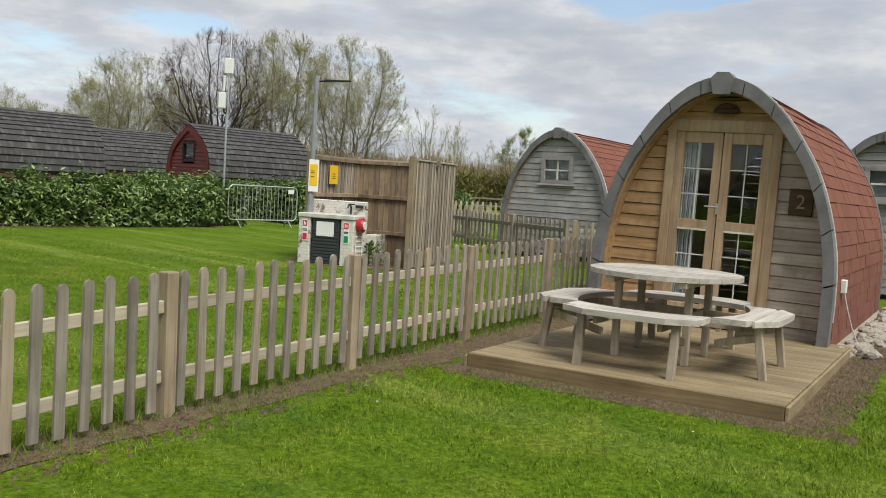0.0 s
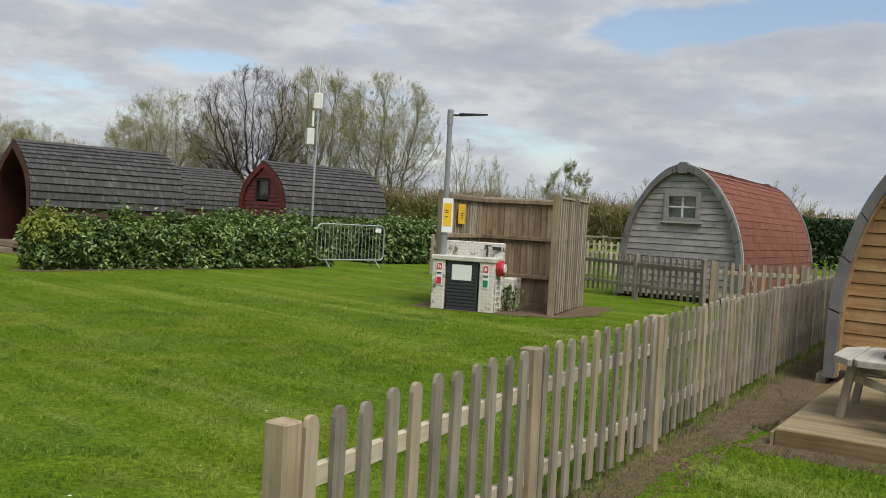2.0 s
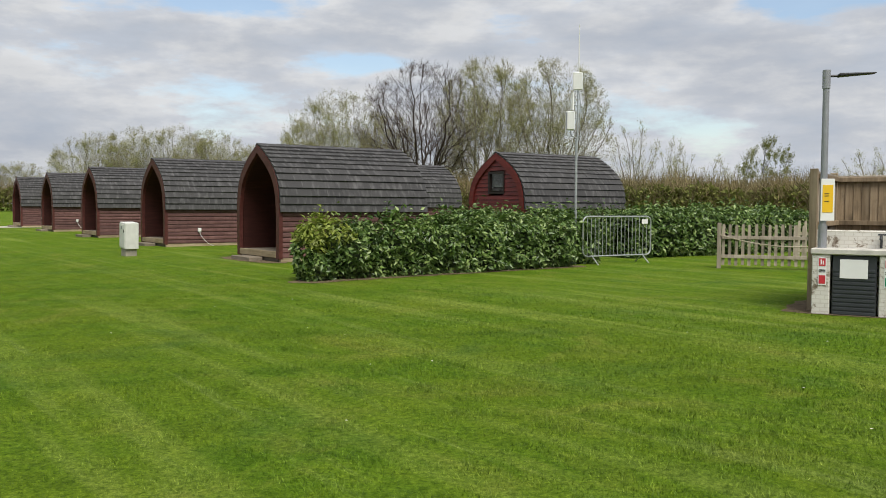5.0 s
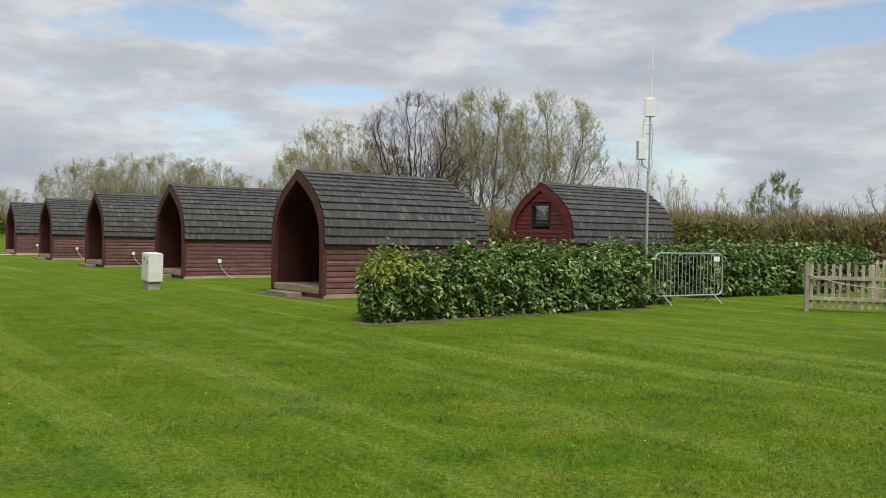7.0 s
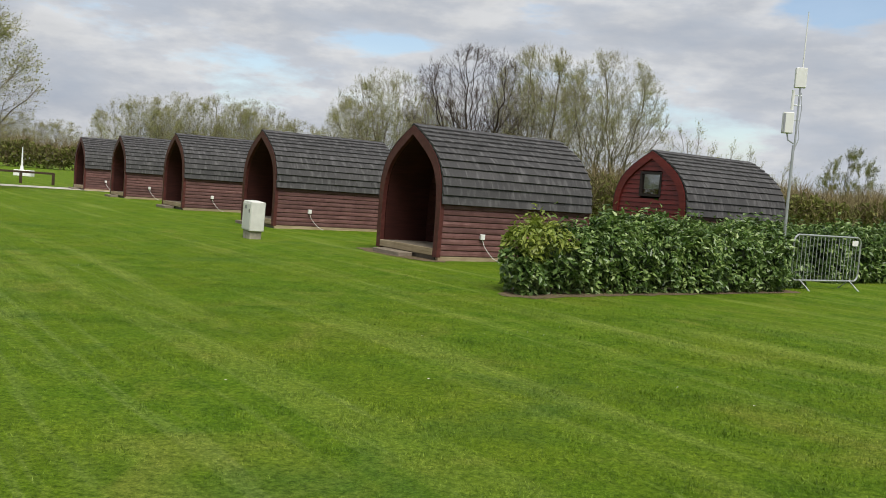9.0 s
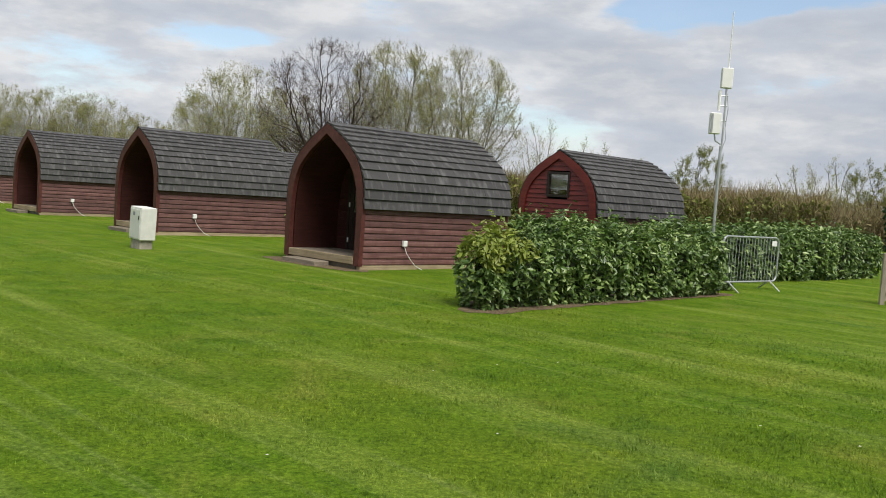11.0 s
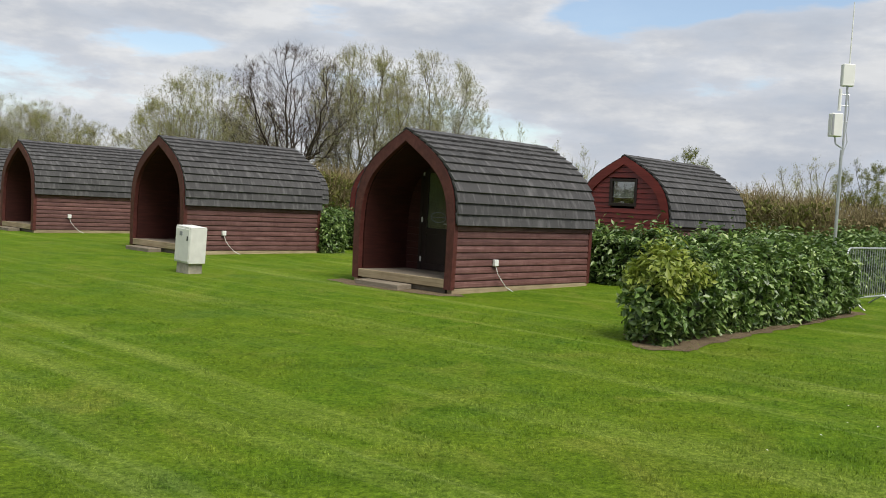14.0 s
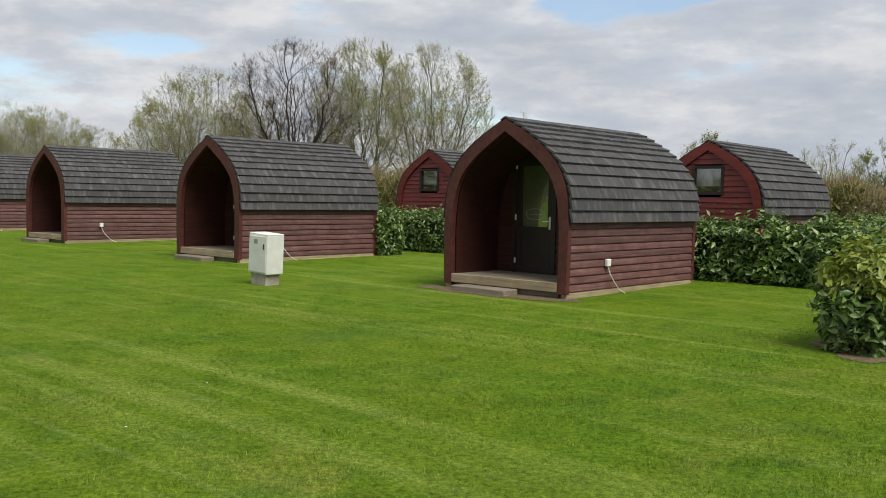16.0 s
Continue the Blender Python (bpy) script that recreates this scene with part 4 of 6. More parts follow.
def g1_doors(pod, y):
    """The glazed double doors, their casing, the number plaque and the dome lamp."""
    bm = bmesh.new()
    for x0, x1, z0, z1 in ((-0.60, -0.50, 0.16, 2.26), (0.50, 0.60, 0.16, 2.26), (-0.66, 0.66, 2.25, 2.38)):
        slab(bm, x0, x1, y - 0.05, y + 0.06, z0, z1, 0.005)
    part("door_casing", bm, "pine", pod, "honey pine door casing")
    for s in (-1, 1):
        bm = bmesh.new()
        a, b = (0.005, 0.50)
        lx, rx = a + 0.09, b - 0.095
        for x0, x1, z0, z1 in ((a, lx, 0.18, 2.25), (rx, b, 0.18, 2.25), (lx, rx, 0.18, 0.40), (lx, rx, 1.20, 1.31), (lx, rx, 2.13, 2.25)):
            slab(bm, min(s * x0, s * x1), max(s * x0, s * x1), y - 0.03, y + 0.02, z0, z1, 0.005)
        d = part("door", bm, "pine", pod, "glazed pine door leaf")
        for z0, z1, bars in ((1.31, 2.13, 2), (0.40, 1.20, 2)):
            bm = bmesh.new()
            slab(bm, min(s * lx, s * rx), max(s * lx, s * rx), y - 0.004, y + 0.002, z0, z1)
            g = part("pane", bm, "glass", d, "dark reflective glass")
            g.visible_shadow = False
            bm = bmesh.new()
            xm = s * (lx + rx) / 2
            slab(bm, xm - 0.006, xm + 0.006, y - 0.018, y - 0.005, z0, z1, 0.002)
            for q in range(1, bars + 1):
                zz = z0 + (z1 - z0) * q / (bars + 1)
                slab(bm, min(s * lx, s * rx), max(s * lx, s * rx), y - 0.0175, y - 0.006, zz - 0.006, zz + 0.006, 0.002)
            part("glazing_bar", bm, "whiteedge", d, "thin white glazing bars")
        bm = bmesh.new()
        slab(bm, min(s * lx, s * rx), max(s * lx, s * rx), y - 0.045, y - 0.03, 1.195, 1.215, 0.002)
        part("drip_strip", bm, "whiteedge", d, "white strip below the glass")
        if s < 0:
            bm = bmesh.new()
            for q in range(7):
                slab(bm, -0.42 + q * 0.025, -0.40 + q * 0.025, y + 0.06 + (q % 2) * 0.015, y + 0.085 + (q % 2) * 0.015, 0.35, 2.15, 0.004)
            part("curtain", bm, "curtain", d, "pale hanging curtain")
    bm = bmesh.new()
    slab(bm, -0.014, 0.014, y - 0.045, y - 0.025, 1.38, 1.50, 0.004)
    rod(bm, (0.0, y - 0.09, 1.46), (0.0, y - 0.03, 1.46), 0.010)
    rod(bm, (0.0, y - 0.085, 1.46), (-0.12, y - 0.085, 1.46), 0.009)
    part("door_handle", bm, "steel", pod, "chrome lever handle")
    bm = bmesh.new()
    slab(bm, 0.72, 0.95, y - 0.045, y - 0.012, 1.44, 1.71, 0.004)
    plaque = part("number_plaque", bm, "plaque", pod, "dark wooden plaque with numeral")
    text = bpy.data.curves.new("numeral", "FONT")
    text.body, text.size, text.extrude, text.align_x = "2", 0.20, 0.006, "CENTER"
    text.materials.append(M["fascia"])
    num = new("numeral", text)
    num.parent = plaque
    num.matrix_basis = pose(0.835, y - 0.05, 1.51, 90, 0, 0)
    bm = bmesh.new()
    for q in range(9):
        a0, a1 = math.pi * q / 9, math.pi * (q + 1) / 9
        rod(bm, (0.02 + 0.13 * math.cos(a0), y - 0.09, 2.45 + 0.09 * math.sin(a0)), (0.02 + 0.13 * math.cos(a1), y - 0.09, 2.45 + 0.09 * math.sin(a1)), 0.014, 0.014, 6)
    slab(bm, -0.09, 0.13, y - 0.10, y - 0.0, 2.45, 2.50, 0.01)
    part("dome_lamp", bm, "plaque", pod, "half-round wall lamp above doors")


grey_pod(pose(G1[0] - 0.01, G1[1] + 0.005, 0.0, 0, 1.0, -31), "honey timber pod with grey arch and glazed double doors", True)
grey_pod(pose(2.27, 19.15, 0.045, 0, 0, -31), "grey clad pod gable with red shingle roof", False, 7.2)
grey_pod(pose(7.1, 14.6, 0.02, 0, 0, -31), "grey clad pod with red shingle roof beyond", False)

# ---------------------------------------------------------------- deck, picnic table, rubble
deck = thing("deck", pose(G1[0], G1[1], 0.0, 0, 0, -31), "low timber deck of ribbed boards before the pod", "deck")
for i in range(24):
    piece("deck_board", block_mesh("deck_board", 2.48, 0.134, 0.026, 0.004, "deck"), deck, pose(0.18, -2.94 + i * 0.139, 0.146))
for name, box in (("front_fascia", (-1.06, 1.42, -3.045, -3.015, 0.0, 0.157)), ("side_fascia", (1.425, 1.45, -3.045, 0.30, 0.0, 0.150)), ("side_fascia", (-1.09, -1.065, -3.045, 0.30, 0.0, 0.135))):
    bm = bmesh.new()
    slab(bm, *box, 0.004)
    part(name, bm, "fascia" if name == "front_fascia" else "deck", deck, "brown timber fascia board")
bm = bmesh.new()
for y in (-2.6, -1.6, -0.6):
    slab(bm, -1.0, 1.38, y, y + 0.06, -0.03, 0.13)
part("joist", bm, "fascia", deck)


def picnic_table(m):
    t = thing("picnic_table", m, "round bleached timber picnic table with four benches", "picnic table")

    def disc_plank(bm, x0, x1, radius, z0, z1, r_in=0.0):
        """A board of a round top, its ends cut to the circle."""
        n = 6
        up, lo = [], []
        for i in range(n + 1):
            x = x0 + (x1 - x0) * i / n
            up.append((x, math.sqrt(max(radius ** 2 - x * x, 0.0))))
            lo.append((x, -math.sqrt(max(radius ** 2 - x * x, 0.0))))
        ring = lo + up[::-1]
        f0 = [bm.verts.new((x, y, z0)) for x, y in ring]
        f1 = [bm.verts.new((x, y, z1)) for x, y in ring]
        bm.faces.new(f0[::-1])
        bm.faces.new(f1)
        for i in range(len(ring)):
            j = (i + 1) % len(ring)
            bm.faces.new((f0[i], f0[j], f1[j], f1[i]))

    R = 0.64
    for i in range(8):
        a = -R + 0.003 + i * (2 * R / 8)
        bm = bmesh.new()
        disc_plank(bm, a, a + 2 * R / 8 - 0.006, R, 0.70, 0.74)
        ob = part("tabletop_board", bm, "table", t)
        ob.matrix_basis = pose(0, 0, 0, 0, 0, 90)
    bm = bmesh.new()
    for s in (-0.3, 0.3):
        slab(bm, s - 0.04, s + 0.04, -0.54, 0.54, 0.65, 0.699, 0.004)
    part("top_batten", bm, "tableleg", t)
    # cross frame that carries the benches
    for ang in (0, 90):
        for s in (-0.26, 0.26):
            bm = bmesh.new()
            slab(bm, -0.90, 0.90, s - 0.02, s + 0.02, 0.34 - (ang // 90) * 0.002, 0.415, 0.004)
            part("cross_beam", bm, "tableleg", t).matrix_basis = pose(0, 0, 0, 0, 0, ang)
    for sx in (-0.30, 0.30):
        for sy in (-0.30, 0.30):
            bm = bmesh.new()
            slab(bm, sx - 0.029, sx + 0.029, sy - 0.029, sy + 0.029, 0.0, 0.699, 0.006)
            part("leg", bm, "tableleg", t)
    for q in range(4):
        bm = bmesh.new()
        # curved bench of two boards; the inner edge is cut round
        n = 10
        for ra, rb in ((0.70, 0.855), (0.862, 1.02)):
            rows = []
            for i in range(n + 1):
                x = -0.55 + 1.10 * i / n
                edge = math.sqrt(max(1.10 ** 2 - (x * 1.30) ** 2, 0.2))
                y1 = min(rb, edge) if rb > 0.9 else min(rb, edge - 0.02)
                y0 = ra if rb > 0.9 else ra - 0.16 * (abs(x) / 0.58) ** 2 + 0.0
                rows.append([(x, -y0, 0.415), (x, -max(y1, y0 + 0.02), 0.415), (x, -max(y1, y0 + 0.02), 0.46), (x, -y0, 0.46)])
            made = strip(bm, rows, True)
            bm.faces.new(made[0][::-1])
            bm.faces.new(made[-1])
        b = part("bench", bm, "table", t, "bleached curved bench seat")
        b.matrix_basis = pose(0, 0, 0, 0, 0, q * 90)
        for s in (-0.38, 0.38):
            bm = bmesh.new()
            slab(bm, s - 0.030, s + 0.030, -0.03, 0.03, -0.43, 0.0, 0.005, Matrix.Translation((0, -0.87, 0.414)) @ pose(0, 0, 0, -9, 0, 0))
            for v in bm.verts:
                v.co.z = max(v.co.z, 0.0)
            part("bench_leg", bm, "tableleg", b)
            bm = bmesh.new()
            slab(bm, s * 0.9 - 0.02, s * 0.9 + 0.02, -0.86, -0.54, 0.18, 0.24, 0.004, pose(0, 0, 0, 0, 0, 0))
            for v in bm.verts:
                v.co.z += (v.co.y + 0.86) * -0.25 + 0.10
            part("bench_brace", bm, "tableleg", b)
    return t


tp = g1(0.17, -1.86)
picnic_table(pose(tp[0], tp[1], 0.160, 0, 0, -31))


def rock_mesh(seed):
    rnd = random.Random(seed)
    bm = bmesh.new()
    bmesh.ops.create_icosphere(bm, subdivisions=2, radius=1.0)
    o = Vector((rnd.uniform(0, 50), rnd.uniform(0, 50), 0))
    for v in bm.verts:
        w = noise.noise(v.co * 1.1 + o) * 0.45 + noise.noise(v.co * 3 + o) * 0.16
        v.co = v.co * (1 + w)
        v.co.z *= 0.7
    me = bpy.data.meshes.new("rubble_stone")
    bm.to_mesh(me)
    bm.free()
    me.materials.append(M["rock"])
    return me


rocks = [rock_mesh(i) for i in range(6)]
rnd = random.Random(5)
for i in range(120):
    a = 0.15 + 5.0 * (i + rnd.random()) / 120
    r = 1.38 + abs(rnd.gauss(0.0, 0.15))
    s = rnd.uniform(0.032, 0.085)
    x, y = g1(r, a)
    st = new("rubble_stone", rocks[i % 6])
    st.matrix_basis = pose(x, y, ground_z(x, y) + s * 0.4, rnd.uniform(-25, 25), rnd.uniform(-25, 25), rnd.uniform(0, 360)) @ Matrix.Diagonal((s * 1.2, s, s, 1))
    tagged(st, "pale rough rubble stone heaped beside the pod", "stone", "rubble stones beside the pod")

# ---------------------------------------------------------------- service point with timber screen and lamp
SL = pose(-2.40, 15.78, 0.045, 0, 0, -20)


def screen_panel(parent, length, at_pose, board_w, mat, proud, label):
    """A fence bay of overlapping upright boards on three rails, with a capping."""
    bay = new("screen_bay")
    bay.parent = parent
    bay.matrix_basis = at_pose
    tagged(bay, label)
    n = int(round(length / board_w))
    narrow = board_w < 0.1
    for i in range(n):
        me = block_mesh("screen_board", board_w * 1.12, 0.016, 1.80, 0.003, mat)
        piece("board", me, bay, pose((i + 0.5) * length / n, proud + (0.006 if narrow and i % 2 else 0.0), 0.955 + 0.004 * ((i * 7) % 5 - 2), 0, 0, 14 if narrow else 7))
    for z in (0.50, 1.18, 1.83):
        piece("rail", block_mesh("screen_rail", length, 0.045, 0.07, 0.005, "screen"), bay, pose(length / 2, proud - 0.040, z))
    piece("cap", block_mesh("screen_cap", length, 0.06, 0.03, 0.005, "screenedge"), bay, pose(length / 2, proud, 1.875))
    return bay


screen = thing("timber_screen", SL, "three-sided upright board screen round the service point", "screen")
for x, y in ((0, 0), (0.0, 1.85), (1.93, 1.85), (1.93, 0.0)):
    bm = bmesh.new()
    slab(bm, x - 0.05, x + 0.05, y - 0.05, y + 0.05, -0.05, 1.93, 0.006)
    part("post", bm, "post", screen, "square brown timber post")
screen_panel(screen, 1.75, pose(0.0, 0.05, 0, 0, 0, 90), 0.070, "screenedge", -0.02, "side bay of narrow silvery boards")
screen_panel(screen, 1.83, pose(0.05, 1.87, 0), 0.118, "screen", 0.0, "back bay of brown boards with rails")
screen_panel(screen, 1.98, pose(1.93, 2.03, 0, 0, 0, -90), 0.070, "screenedge", 0.05, "side bay of narrow silvery boards")
bm = bmesh.new()
slab(bm, 1.97, 2.07, 0.9, 0.98, 1.80, 1.90, 0.006)
part("bird_box", bm, "screenedge", screen, "small pale bracket box")

block = thing("service_block", SL @ pose(0.12, 0.0, 0), "flaking white painted brick service block with dark panel", "service block")
bm = bmesh.new()
for box in ((-0.06, 0.16, -0.42, -0.02, -0.05, 0.80), (0.74, 0.98, -0.42, -0.02, -0.05, 0.80), (0.16, 0.74, -0.14, -0.02, -0.05, 0.80)):
    slab(bm, *box, 0.012)
part("body", bm, "whitebrick", block, "flaking white painted brickwork")
bm = bmesh.new()
slab(bm, -0.075, 0.995, -0.44, 0.0, 0.80, 0.878, 0.012)
part("worktop", bm, "worktop", block, "white painted concrete slab")
bm = bmesh.new()
slab(bm, -0.10, 0.98, 0.0, 0.12, -0.05, 1.11, 0.014)
part("upstand", bm, "whitebrick", block, "white painted back wall with worn band")
bm = bmesh.new()
slab(bm, 0.92, 1.14, 0.13, 0.55, -0.05, 0.55, 0.012)
part("side_block", bm, "whitebrick", block)
bm = bmesh.new()
slab(bm, 0.19, 0.71, -0.40, -0.37, 0.0, 0.79, 0.006)
panel = part("access_panel", bm, "blackpanel", block, "dark grey ribbed access panel")
for i in range(11):
    piece("panel_rib", block_mesh("panel_rib", 0.50, 0.012, 0.036, 0.003, "blackpanel"), panel, pose(0.45, -0.404, 0.05 + i * 0.055))
bm = bmesh.new()
slab(bm, 0.28, 0.61, -0.418, -0.410, 0.50, 0.745, 0.002)
part("notice", bm, "white", panel, "blank white notice")


def safety_sign(parent, x, second):
    """A small notice: a red square, grey lines of print and a coloured field below."""
    bm = bmesh.new()
    slab(bm, x, x + 0.10, -0.428, -0.421, 0.40, 0.76, 0.002)
    s = part("safety_sign", bm, "white", parent, "small safety notice with coloured fields")
    for mat, z0, z1 in (("signred", 0.65, 0.75), ("ink", 0.59, 0.605), ("ink", 0.57, 0.58), (second, 0.42, 0.53)):
        bm = bmesh.new()
        slab(bm, x + 0.01, x + 0.09, -0.431, -0.427, z0, z1)
        part("print_field", bm, mat, s)
    bm = bmesh.new()
    slab(bm, x + 0.03, x + 0.045, -0.433, -0.430, 0.67, 0.735)
    slab(bm, x + 0.055, x + 0.07, -0.433, -0.430, 0.67, 0.72)
    part("print_mark", bm, "white", s)


safety_sign(block, 0.02, "signred")
safety_sign(block, 0.80, "signgreen")
bm = bmesh.new()
rod(bm, (0.975, -0.24, 0.72), (1.07, -0.24, 0.72), 0.115, 0.125, 20)
rod(bm, (1.07, -0.24, 0.72), (1.10, -0.24, 0.72), 0.11, 0.09, 20)
bell = part("alarm_bell", bm, "red", block, "round red alarm bell")
bm = bmesh.new()
rod(bm, (1.098, -0.24, 0.72), (1.112, -0.24, 0.72), 0.075, 0.07, 16)
part("bell_face", bm, "plastic", bell, "round white face")
bm = bmesh.new()
for i in range(6):
    rod(bm, (1.0, -0.36, 0.10 + i * 0.085), (1.0, -0.10, 0.10 + i * 0.085), 0.006, 0.006, 5)
for y in (-0.35, -0.11):
    rod(bm, (1.0, y, 0.02), (1.0, y, 0.55), 0.007, 0.007, 5)
part("wire_rack", bm, "plastic", block, "white wire rack on the side of the block")
bm = bmesh.new()
pipe(bm, [(0.72, -0.02, 0.885), (0.72, -0.02, 1.0), (0.72, -0.05, 1.04), (0.72, -0.12, 1.04), (0.72, -0.14, 1.0)], 0.016)
rod(bm, (0.68, -0.05, 1.06), (0.80, -0.05, 1.06), 0.010)
slab(bm, 0.80, 0.95, -0.03, -0.005, 1.0, 1.05, 0.008)
part("tap", bm, "darkmetal", block, "dark water tap")
bm = bmesh.new()
slab(bm, 0.98, 1.90, 0.05, 1.8, -0.04, 0.012, 0.004)
tagged(part("screen_paving", bm, "slab", None), "dirty concrete base inside the screen", "paving", kind="structure").matrix_basis = SL
soil_patch("soil_ring", [(-2.85, 15.55), (-2.3, 15.2), (-1.3, 14.85), (-0.5, 14.75), (0.15, 15.4), (0.65, 16.8), (-0.4, 17.5), (-1.7, 17.9), (-2.4, 16.8)], "worn bare soil round the service point")

lamp = thing("street_lamp", pose(-2.33, 15.53, 0.03), "grey steel lamp post with flat dark lantern", "street lamp")
bm = bmesh.new()
rod(bm, (0, 0, 0), (0, 0, 1.2), 0.055, 0.055, 14)
rod(bm, (0, 0, 1.19), (0, 0, 3.10), 0.045, 0.040, 14)
rod(bm, (0, 0, 2.98), (0, 0, 3.22), 0.050, 0.050, 14)
part("pole", bm, "lampgrey", lamp, "galvanised grey pole")
bm = bmesh.new()
rod(bm, (0.04, 0, 3.14), (0.16, 0.02, 3.145), 0.016, 0.016, 8)
vs = slab(bm, 0.14, 0.60, -0.085, 0.105, 3.13, 3.17, 0.012)
for v in vs:
    q = (v.co.x - 0.14) / 0.46
    v.co.y *= 1 - 0.35 * q
    v.co.z += 0.02 * q - (0.012 * q if v.co.z > 3.15 else -0.012 * q)
part("lantern", bm, "darkmetal", lamp, "flat dark lantern head")
bm = bmesh.new()
slab(bm, -0.045, 0.125, -0.062, -0.052, 1.25, 1.80, 0.003)
sign = part("sign_board", bm, "white", lamp, "white notice board with yellow field")
bm = bmesh.new()
slab(bm, -0.025, 0.105, -0.067, -0.061, 1.36, 1.72)
field = part("sign_field", bm, "yellow", sign)
bm = bmesh.new()
for z in (1.60, 1.57, 1.50):
    slab(bm, 0.0, 0.055, -0.070, -0.066, z, z + 0.010)
part("sign_print", bm, "ink", sign)
notice = thing("wall_notice", SL @ pose(0.03, 0.75, 0, 0, 0, 90), "yellow notice on the board screen", "sign")
bm = bmesh.new()
slab(bm, -0.16, 0.16, -0.055, -0.045, 1.38, 1.72, 0.002)
part("sign_field", bm, "yellow", notice)
bm = bmesh.new()
for z in (1.56, 1.52, 1.48):
    slab(bm, -0.06, 0.06, -0.059, -0.054, z, z + 0.010)
part("sign_print", bm, "ink", notice)

# ---------------------------------------------------------------- radio mast, crowd barrier, cabinet, rope
mast = thing("radio_mast", pose(-5.98, 24.2, 0.05), "thin steel radio mast with white boxes and whip", "radio mast")
bm = bmesh.new()
rod(bm, (0, 0, 0), (0, 0, 2.95), 0.032, 0.028, 10)
rod(bm, (0.02, 0, 2.85), (0.02, 0, 4.25), 0.020, 0.020, 8)
part("pole", bm, "steel", mast, "galvanised pole")
bm = bmesh.new()
rod(bm, (0.03, 0, 4.4), (0.04, 0, 5.62), 0.014, 0.009, 6)
part("whip_aerial", bm, "plastic", mast, "thin white whip aerial")
bm = bmesh.new()
slab(bm, -0.10, 0.12, -0.06, 0.06, 4.10, 4.50, 0.012)
part("aerial_box", bm, "plastic", mast, "flat white panel aerial")
bm = bmesh.new()
slab(bm, -0.26, -0.05, -0.09, 0.06, 3.18, 3.60, 0.012)
part("equipment_box", bm, "plastic", mast, "white equipment box")
bm = bmesh.new()
slab(bm, -0.25, -0.21, -0.095, -0.08, 3.2, 3.58, 0.003)
part("box_vent", bm, "lampgrey", mast)
bm = bmesh.new()
rod(bm, (-0.10, 0, 3.65), (-0.10, 0, 4.05), 0.030, 0.030, 8)
part("stub_aerial", bm, "plastic", mast)
bm = bmesh.new()
pipe(bm, [(-0.15, 0, 3.2), (-0.12, 0, 3.05), (0.0, 0, 2.98)], 0.016)
for z in (3.45, 3.75, 3.95):
    rod(bm, (-0.12, 0, z), (0.06, 0, z), 0.012)
pipe(bm, [(0.05, 0.02, 4.0), (0.09, 0.02, 3.7), (0.06, 0.02, 3.3), (0.09, 0.0, 3.1), (0.03, 0, 2.9)], 0.008)
part("bracket", bm, "steel", mast, "steel brackets and cable")

bx, by, ex, ey = -5.80, 24.05, -4.22, 25.55
bl = math.hypot(ex - bx, ey - by)
barrier = thing("crowd_barrier", pose(bx, by, 0.08, 0, 0, math.degrees(math.atan2(ey - by, ex - bx))), "galvanised steel crowd barrier across the hedge gap", "barrier")
bm = bmesh.new()
c = 0.14
ring = []
for cx, cz, a0 in ((bl - c, 1.13 - c, 0), (c, 1.13 - c, 90), (c, 0.20 + c, 180), (bl - c, 0.20 + c, 270)):
    for i in range(6):
        a = radians(a0 + 18 * i)
        ring.append((cx + c * math.cos(a), 0, cz + c * math.sin(a)))
pipe(bm, ring + ring[:1], 0.019, 8)
part("frame_tube", bm, "steel", barrier, "rounded steel tube frame")
for i in range(17):
    bm = bmesh.new()
    x = 0.14 + (bl - 0.28) * i / 16
    rod(bm, (x, 0, 0.20), (x, 0, 1.13), 0.008, 0.008, 6)
    part("bar", bm, "steel", barrier)
for x in (0.28, bl - 0.28):
    bm = bmesh.new()
    pipe(bm, [(x - 0.05, -0.30, 0.0), (x, 0, 0.21), (x + 0.05, 0.30, 0.0)], 0.016)
    part("foot", bm, "steel", barrier, "bent steel foot")
bm = bmesh.new()
slab(bm, bl - 0.32, bl - 0.12, -0.03, -0.02, 0.95, 1.06, 0.004)
part("tag_plate", bm, "plastic", barrier, "small white plate")

cabinet = thing("electric_cabinet", pose(-18.05, 25.25, -0.02, 0, 3, -44), "chalky white electric cabinet on a concrete plinth", "cabinet")
bm = bmesh.new()
slab(bm, -0.22, 0.22, -0.15, 0.15, -0.05, 0.265, 0.012)
part("plinth", bm, "concrete", cabinet, "pale concrete plinth")
bm = bmesh.new()
slab(bm, -0.27, 0.27, -0.18, 0.18, 0.26, 0.95, 0.012)
slab(bm, -0.268, 0.268, -0.178, 0.178, 0.94, 0.968, 0.012)
body = part("body", bm, "whitebox", cabinet, "chalky white box")
bm = bmesh.new()
slab(bm, -0.245, 0.245, -0.192, -0.180, 0.29, 0.92, 0.006)
dr = part("door", bm, "whitebox", cabinet)
bm = bmesh.new()
slab(bm, 0.17, 0.20, -0.205, -0.19, 0.70, 0.79, 0.004)
part("lock", bm, "ink", dr, "dark lock")
bm = bmesh.new()
slab(bm, -0.10, 0.0, -0.196, -0.19, 0.78, 0.86)
part("label_plate", bm, "lampgrey", dr)
bm = bmesh.new()
fx, fy = math.cos(radians(-8)), math.sin(radians(-8))
pts = []
